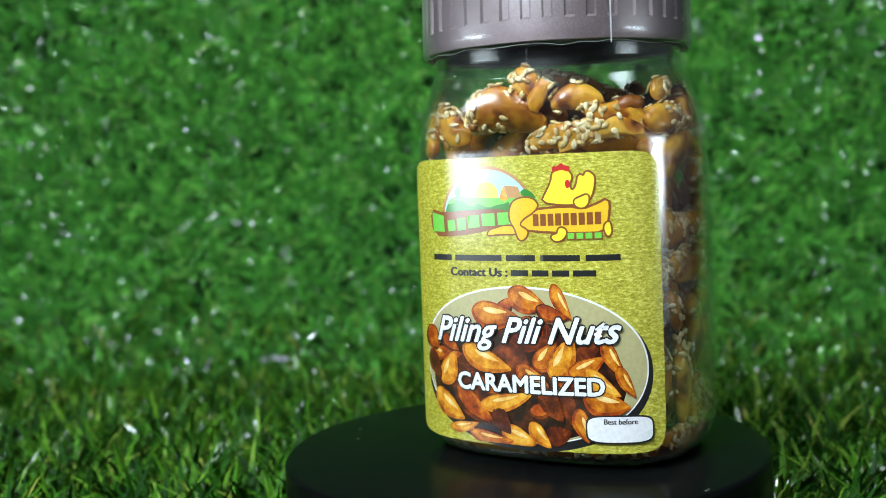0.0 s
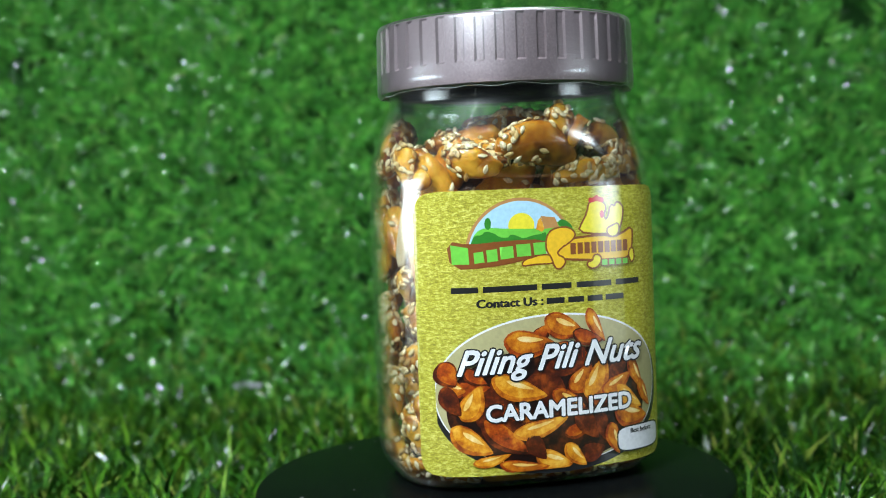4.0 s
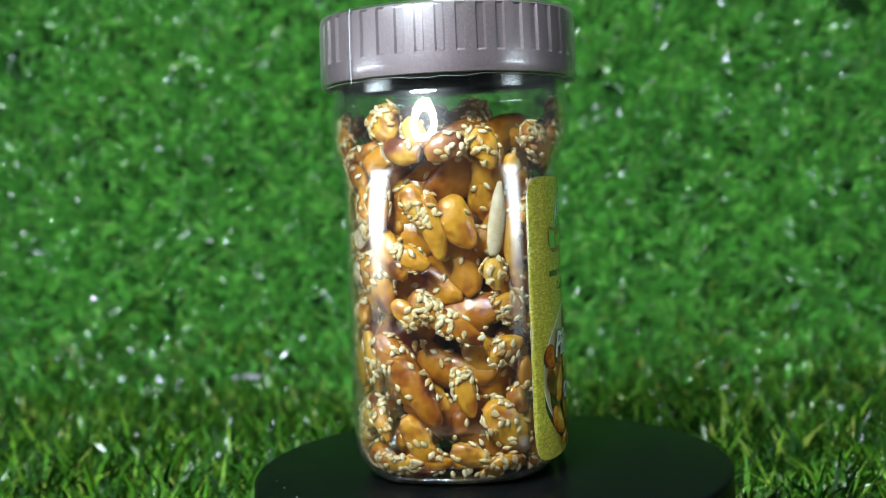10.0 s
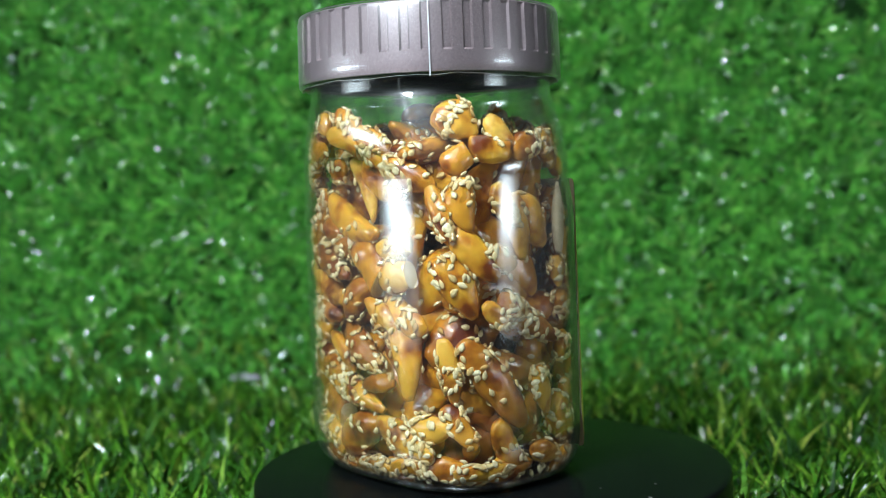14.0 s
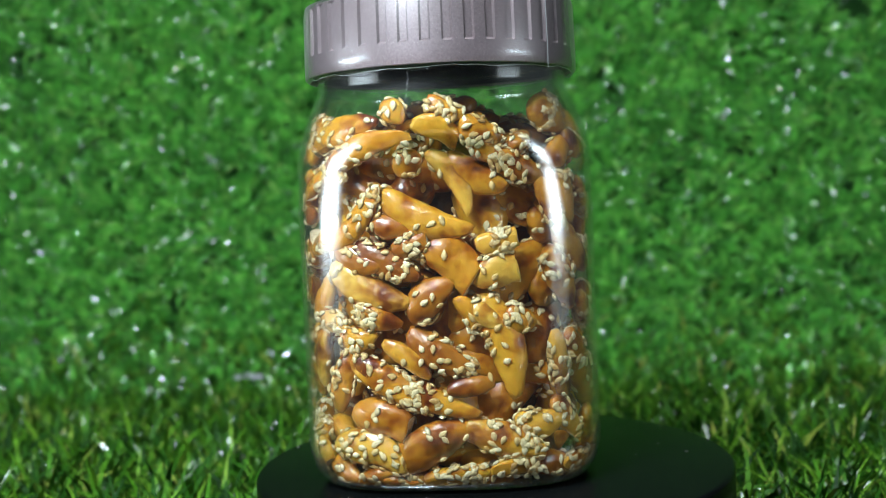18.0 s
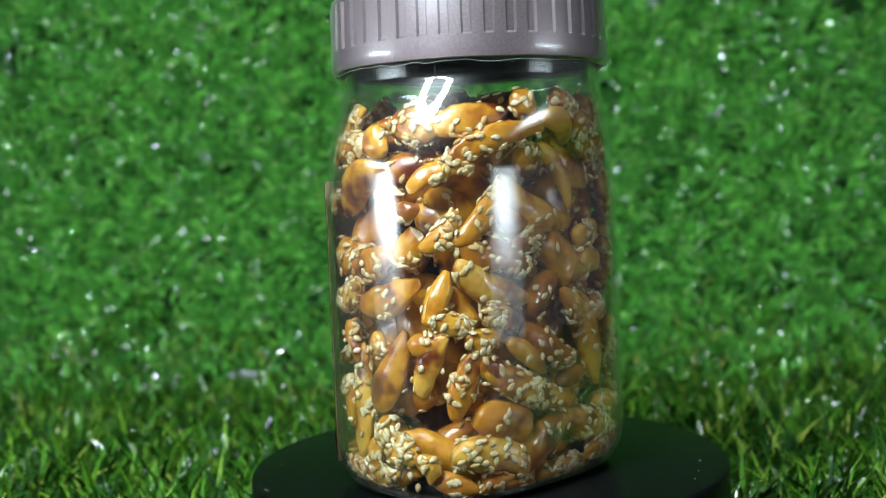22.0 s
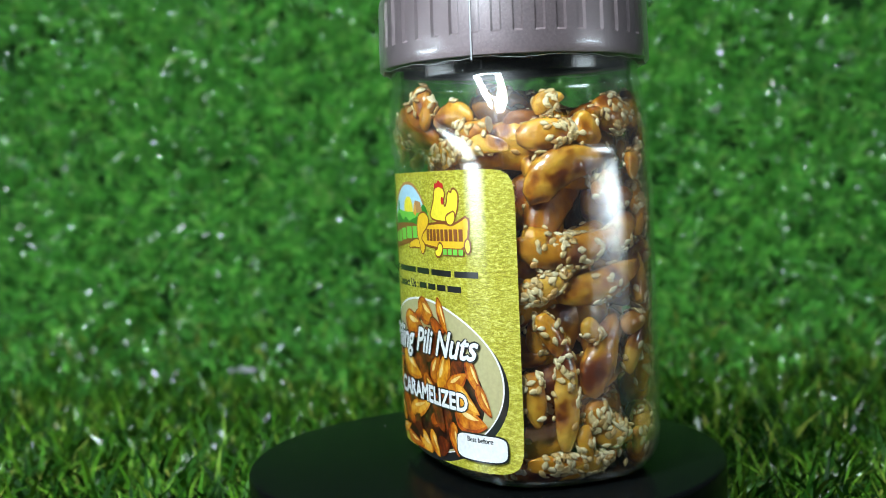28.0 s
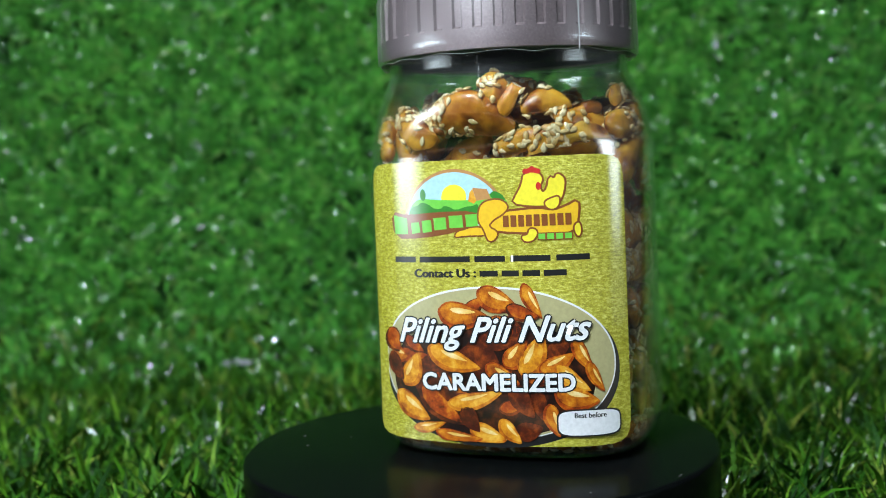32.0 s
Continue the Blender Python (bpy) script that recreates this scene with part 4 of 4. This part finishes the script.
def put_nut(place, normal, tilt, length, width, thick, seeds, broken=False, pale=False, tone=(0.0, 0.7)):
    """One nut with its seeds; tone: from how dark to how light it is; the dark default paints shade into the filling.
    """
    global nut_count
    nut_count += 1
    level = Vector((-normal.y, normal.x, 0)).normalized()
    rise = normal.cross(level).normalized()
    if rise.z < 0:
        rise = -rise
    x = (level * math.cos(tilt) + rise * math.sin(tilt)).normalized()
    m = Matrix((x, normal.cross(x), normal)).transposed().to_4x4()
    m.translation = place
    rings = nut_mesh(length, width, thick, nut_count, broken)
    around = len(rings[0])
    flat = kept_inside(m, [p for r in rings for p in r], 0.0015)
    rings = [flat[k * around:(k + 1) * around] for k in range(len(rings))]
    v, f = ring_stack(rings, True, True)
    me = mesh("nut", v, f)
    me.materials.append(PALE if pale else NUT)
    if broken:
        me.materials.append(PALE)
        me.polygons[len(me.polygons) - 1].material_index = 1
        me.polygons[len(me.polygons) - 1].use_smooth = False
    ob = part("nut", me, None, jar, "raw pale broken nut piece" if pale else "")
    ob.matrix_basis = m
    ob.color = (random.Random(nut_count * 13).uniform(*tone), 0.0, 0.0, 1.0)
    if seeds:
        r = random.Random(nut_count * 7)
        patch = r.choice(((1.2, 3.0), (3.0, 1.2), (1.5, 1.5), (5.0, 5.0)))
        v, f = seed_cluster(rings, seeds, r, patch)
        part("sesame_seeds", mesh("sesame_seeds", kept_inside(m, v, 0.0010), f), SEED, ob)["kind"] = "stuff"
    return ob


def lay_nuts(rows, seeds=(24, 40, 62, 90), broken=0.12, pale=False, tone=(0.2, 0.95)):
    """Nuts that lie against the wall: turn round the jar, height, tilt, length and width."""
    for turn, z, tilt, length, width in rows:
        a = radians(turn)
        thick = min(width * 0.62, 6.5) / 1000
        zz = z / 1000
        place = wall_point(a, zz, 0.0015 + thick / 2)
        normal = wall_normal(a, min(zz, 0.09), 0.003)
        normal = (normal + Vector((shape_rng.uniform(-1, 1), shape_rng.uniform(-1, 1), shape_rng.uniform(-1, 1))) * 0.13).normalized()
        put_nut(place, normal, radians(tilt), length * 0.97 / 1000, width * 0.95 / 1000, thick, int(shape_rng.choice(seeds) * length / 16), shape_rng.random() < broken, pale, tone)
        OUTER.append(place)


# nuts that can be told apart, plain ones first, then the seeded, the broken and the raw one
lay_nuts([
    (82, 69.1, -23, 25.4, 8.7),
    (95, 75.8, -59, 19.0, 6.0),
    (110, 78.1, -30, 17.3, 8.7),
    (52, 51.5, -26, 22.9, 8.7),
    (69, 33.2, -39, 15.1, 5.3),
    (27, 32.7, 62, 16.7, 6.0),
    (29, 48.8, 67, 13.6, 6.0),
    (171, 88.9, -51, 10.9, 6.0),
    (156, 59.1, -50, 16.8, 8.8),
    (176, 65.4, -79, 17.4, 6.4),
    (112, 43.4, -39, 10.8, 5.3),
    (-150, 57.7, -86, 21.4, 6.1),
    (-173, 66.5, -64, 14.6, 10.4),
    (-148, 80.5, -34, 5.3, 6.0),
    (-7, 74.2, 27, 21.5, 10.7),
    (7, 49.2, 17, 24.5, 8.3),
    (7, 30.9, 65, 21.6, 9.1),
    (4, 85.6, -47, 9.1, 7.7),
], seeds=(5, 9, 14), broken=0.0, tone=(0.5, 1.0))
lay_nuts([
    (45, 89.3, 12, 18.2, 8.0),
    (55, 82.7, 20, 27.9, 6.7),
    (47, 68.6, 49, 21.4, 6.0),
    (32, 76.3, 20, 16.3, 5.3),
    (101, 44.1, -62, 9.6, 4.7),
    (119, 35.9, -75, 27.5, 10.0),
    (73, 25.7, -23, 33.3, 7.7),
    (40, 28.5, 68, 19.4, 6.7),
    (143, 30.7, -82, 17.4, 6.0),
    (135, 17.4, 3, 13.2, 7.3),
    (113, 83.4, -36, 9.5, 6.0),
    (70, 93.1, -40, 7.5, 6.0),
    (31, 64.1, 45, 12.5, 5.3),
    (153, 71.5, -84, 13.6, 7.7),
    (148, 51.3, -61, 18.3, 9.3),
    (147, 16.7, -53, 14.0, 6.0),
    (163, 44.0, -45, 9.0, 5.1),
    (-159, 53.0, -80, 8.9, 5.6),
    (-155, 33.9, 24, 10.6, 6.7),
], seeds=(20, 32, 46))
lay_nuts([
    (-155, 14.1, -50, 17.3, 10.7),
    (168, 11.4, -57, 16.3, 7.3),
    (-172, 7.8, -20, 10.9, 6.4),
    (167, 57.8, -26, 9.8, 6.4),
    (-177, 85.0, 20, 11.6, 7.7),
    (-7, 59.4, 4, 26.6, 9.6),
    (-11, 23.0, 89, 28.8, 6.4),
    (25, 38.6, 13, 10.1, 6.4),
    (-12, 91.8, 26, 8.3, 5.1),
    (23, 89.6, -5, 14.3, 9.6),
    (-16, 37.2, -66, 11.5, 6.0),
    (-2, 11.0, -85, 8.0, 4.7),
    (54, 29.8, -30, 14.9, 7.3),
    (2, 37.6, -52, 6.5, 5.3),
    (-92, 86.1, -12, 22.6, 11.7),
    (-60, 80.7, 7, 22.3, 6.0),
    (-55, 89.3, 3, 13.0, 6.4),
    (-17, 59.1, -18, 11.4, 8.8),
    (-45, 80.2, 9, 21.7, 6.4),
], seeds=(20, 32, 46))
lay_nuts([
    (-44, 87.1, 6, 9.4, 5.3),
], seeds=(20, 32, 46))
lay_nuts([
    (74, 80.9, 39, 8.0, 6.7),
    (119, 61.8, 10, 12.0, 6.0),
    (56, 44.0, -21, 12.1, 6.7),
    (119, 12.8, -19, 22.0, 8.7),
    (48, 9.2, -16, 20.9, 10.0),
    (142, 69.9, -67, 15.3, 5.3),
    (100, 4.5, 2, 11.2, 4.7),
    (129, 79.1, -27, 16.1, 7.3),
    (47, 39.4, 7, 10.1, 6.0),
    (95, 93.7, -25, 10.2, 6.0),
    (151, 91.2, -35, 12.4, 10.0),
    (-178, 40.0, -26, 17.7, 6.4),
    (126, 4.5, -8, 16.1, 4.7),
    (156, 6.0, 4, 15.8, 5.1),
    (111, 88.3, -24, 11.7, 7.3),
    (128, 42.5, -29, 8.6, 7.3),
    (-154, 43.8, -54, 9.3, 7.3),
    (-173, 23.7, -77, 13.4, 6.0),
    (170, 71.0, -61, 12.0, 6.4),
], seeds=(44, 62, 84))
lay_nuts([
    (-162, 84.5, -67, 11.0, 7.7),
    (-159, 4.1, 23, 12.7, 5.1),
    (173, 45.8, -30, 11.0, 6.4),
    (18, 60.8, 38, 10.1, 8.3),
    (-14, 84.5, 5, 14.6, 8.7),
    (-18, 49.5, 21, 14.7, 6.4),
    (-23, 21.9, -84, 13.6, 6.4),
    (11, 11.5, -12, 11.0, 8.3),
    (35, 43.1, -16, 10.1, 6.0),
    (11, 71.2, 60, 8.7, 6.7),
    (0, 6.6, 2, 12.9, 5.1),
    (-78, 93.8, -54, 9.8, 7.3),
    (-124, 85.8, -29, 16.5, 8.8),
    (4, 16.6, -53, 8.0, 7.3),
    (-23, 48.7, -2, 3.6, 5.3),
    (-14, 6.4, 0, 16.5, 5.1),
], seeds=(44, 62, 84))
lay_nuts([
    (83, 47.3, 44, 14.7, 8.7),
    (103, 26.3, 8, 12.7, 5.3),
    (81, 11.1, 29, 21.5, 11.3),
    (64, 65.9, -10, 10.1, 6.0),
    (20, 69.5, 0, 5.9, 4.7),
], seeds=(8, 14, 20), broken=0.0, tone=(0.0, 0.12))
lay_nuts([
    (61, 57.3, -28, 18.5, 7.3),
    (74, 61.3, 16, 10.6, 6.0),
    (88, 35.3, -30, 19.9, 8.7),
    (162, 26.7, -54, 29.0, 9.3),
    (49, 58.9, -19, 15.3, 6.9),
], seeds=(36, 50, 66), tone=(0.0, 0.15))
lay_nuts([
    (90, 87.8, -26, 13.2, 6.7),
    (94, 55.7, -36, 17.2, 10.7),
    (119, 53.3, 12, 12.7, 8.7),
    (55, 17.7, -20, 17.2, 10.0),
    (150, 82.6, 26, 8.5, 7.7),
    (165, 85.2, -14, 11.9, 6.7),
    (-151, 21.1, -72, 7.9, 6.0),
    (23, 8.8, -58, 8.0, 5.1),
    (-71, 91.3, 60, 9.5, 4.7),
], seeds=(6, 12), broken=1.0)
lay_nuts([
    (-158, 66.8, 81, 19.0, 4.8),
], seeds=(0, 2), pale=True)

# nuts that the label covers
hidden = random.Random(8)
lay_nuts([(-90 + hidden.uniform(-1, 1) * 7 + x, z + hidden.uniform(-2, 2), hidden.uniform(-75, 75), hidden.uniform(17, 23), hidden.uniform(7, 9.5))
          for x in (-44, -22, 0, 22, 42) for z in (9, 22, 35, 48, 60, 70)], seeds=(20, 32, 46))

# a low row of scraps and loose seeds over the jar's floor
floor_rng = random.Random(33)
for k in range(46):
    a = 2 * math.pi * (k + floor_rng.uniform(0, 0.8)) / 46
    p = wall_point(a, 0.0042 + floor_rng.uniform(-0.001, 0.0022), floor_rng.uniform(0.003, 0.0055))
    if all((p - q).length > 0.0042 for q in OUTER):
        OUTER.append(p)
        put_nut(p, wall_normal(a, 0.02), floor_rng.uniform(-0.4, 0.4), floor_rng.uniform(0.009, 0.015), floor_rng.uniform(0.004, 0.0065), 0.0045, 14, floor_rng.random() < 0.4)
loose = [[wall_point(2 * math.pi * j / 60, 0.0024 + 0.0012 * i, 0.0022 + 0.0006 * i) for j in range(60)] for i in range(5)]
v, f = seed_cluster(loose, 80, floor_rng, (1.0, 1.6))
part("sesame_seeds", mesh("sesame_seeds", v, f), SEED, jar, "loose pale sesame seeds over the jar's floor")["kind"] = "stuff"

# the filling between and behind them; its dark default tone paints in the heap's inner shade
fill = random.Random(21)
spots = list(OUTER)
for ring, tries, near, low, high in ((0.0118, 3500, 0.0090, 0.007, 0.081), (0.0155, 2500, 0.0096, 0.007, 0.083)):
    for k in range(tries):
        a, z = fill.uniform(-math.pi, math.pi), fill.uniform(low, high)
        p = wall_point(a, z, ring)
        if any((p - q).length < near for q in spots) or len(spots) >= 268:
            continue
        spots.append(p)
        normal = (wall_normal(a, min(z, 0.088), 0.003) + Vector((fill.uniform(-1, 1), fill.uniform(-1, 1), fill.uniform(-1, 1))) * 0.35).normalized()
        deep = ring > 0.008
        put_nut(p, normal, fill.uniform(-1.5, 1.5), fill.uniform(0.016, 0.024) * (1.25 if deep else 1), fill.uniform(0.0075, 0.0105) * (1.25 if deep else 1), fill.uniform(0.005, 0.0065) * (1.3 if deep else 1),
                fill.choice((14, 24, 36)) if ring < 0.013 else 0)

for k in range(1500):
    a, inset = fill.uniform(-math.pi, math.pi), fill.uniform(0.007, 0.027)
    z = 0.082 + 0.014 * (inset - 0.005) / 0.022 * fill.uniform(0.6, 1.0)
    p = wall_point(a, z, inset)
    if len(spots) >= 298 or any((p - q).length < 0.0088 for q in spots):
        continue
    spots.append(p)
    up = Vector((fill.uniform(-0.5, 0.5), fill.uniform(-0.5, 0.5), 1.0)).normalized()
    put_nut(p, up, fill.uniform(-3.1, 3.1), fill.uniform(0.016, 0.023), fill.uniform(0.008, 0.011), 0.006, fill.choice((26, 40, 60)))

# a dark lump added inside the heap for the shade in the gaps between the nuts
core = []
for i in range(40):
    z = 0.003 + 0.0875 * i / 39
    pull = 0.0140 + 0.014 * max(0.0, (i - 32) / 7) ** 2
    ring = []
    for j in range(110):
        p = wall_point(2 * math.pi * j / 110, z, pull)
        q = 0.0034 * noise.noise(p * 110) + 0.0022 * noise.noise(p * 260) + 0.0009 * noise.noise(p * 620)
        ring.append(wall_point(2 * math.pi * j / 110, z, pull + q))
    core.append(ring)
part("shade_core", mesh("shade_core", *ring_stack(core, True, True)), GAP_SHADE, jar, "dark lump added for the shade in the gaps between the nuts")["kind"] = "stuff"

# ---------------------------------------------------------------- what moves
JAR_TURN, JAR_X, JAR_Y = -12.0, 0.0111, 0.0062


def motions():
    turns_ = [
    (0, -17.18),
    (0.5, -11.43),
    (1, -5.62),
    (1.5, 0.14),
    (2, 5.92),
    (2.5, 11.65),
    (3, 17.41),
    (3.5, 23.12),
    (5.5, 46.20),
    (6, 52.10),
    (6.5, 57.99),
    (7, 63.93),
    (7.5, 69.83),
    (8, 75.59),
    (8.5, 81.26),
    (9, 86.99),
    (9.5, 92.77),
    (10, 98.50),
    (10.5, 104.10),
    (11, 109.79),
    (11.5, 115.53),
    (12, 121.17),
    (12.5, 126.82),
    (13, 132.54),
    (13.5, 138.26),
    (14, 144.08),
    (14.5, 149.83),
    (16.5, 172.93),
    (17, 178.83),
    (17.5, 184.76),
    (18, 190.77),
    (18.5, 196.50),
    (19, 202.31),
    (19.5, 208.06),
    (20, 213.92),
    (20.5, 219.79),
    (21, 225.62),
    (21.5, 231.23),
    (22, 236.87),
    (22.5, 242.54),
    (23, 248.50),
    (23.5, 254.33),
    (24, 260.23),
    (24.5, 266.00),
    (25, 271.63),
    (25.5, 277.26),
    (27.5, 300.30),
    (28, 305.99),
    (28.5, 311.67),
    (29, 317.40),
    (29.5, 323.18),
    (30, 329.09),
    (30.5, 334.92),
    (31, 340.75),
    (31.5, 346.48),
    (32, 352.18),
    ]
    walk(platter, [(t, pose(0, 0, -MAT_Z, 0, 0, a)) for t, a in turns_])
    walk(jar, [(t, pose(0, 0, 0.0003, 0, 0, a) @ pose(JAR_X, JAR_Y, 0, 0, 0, JAR_TURN)) for t, a in turns_])


motions()
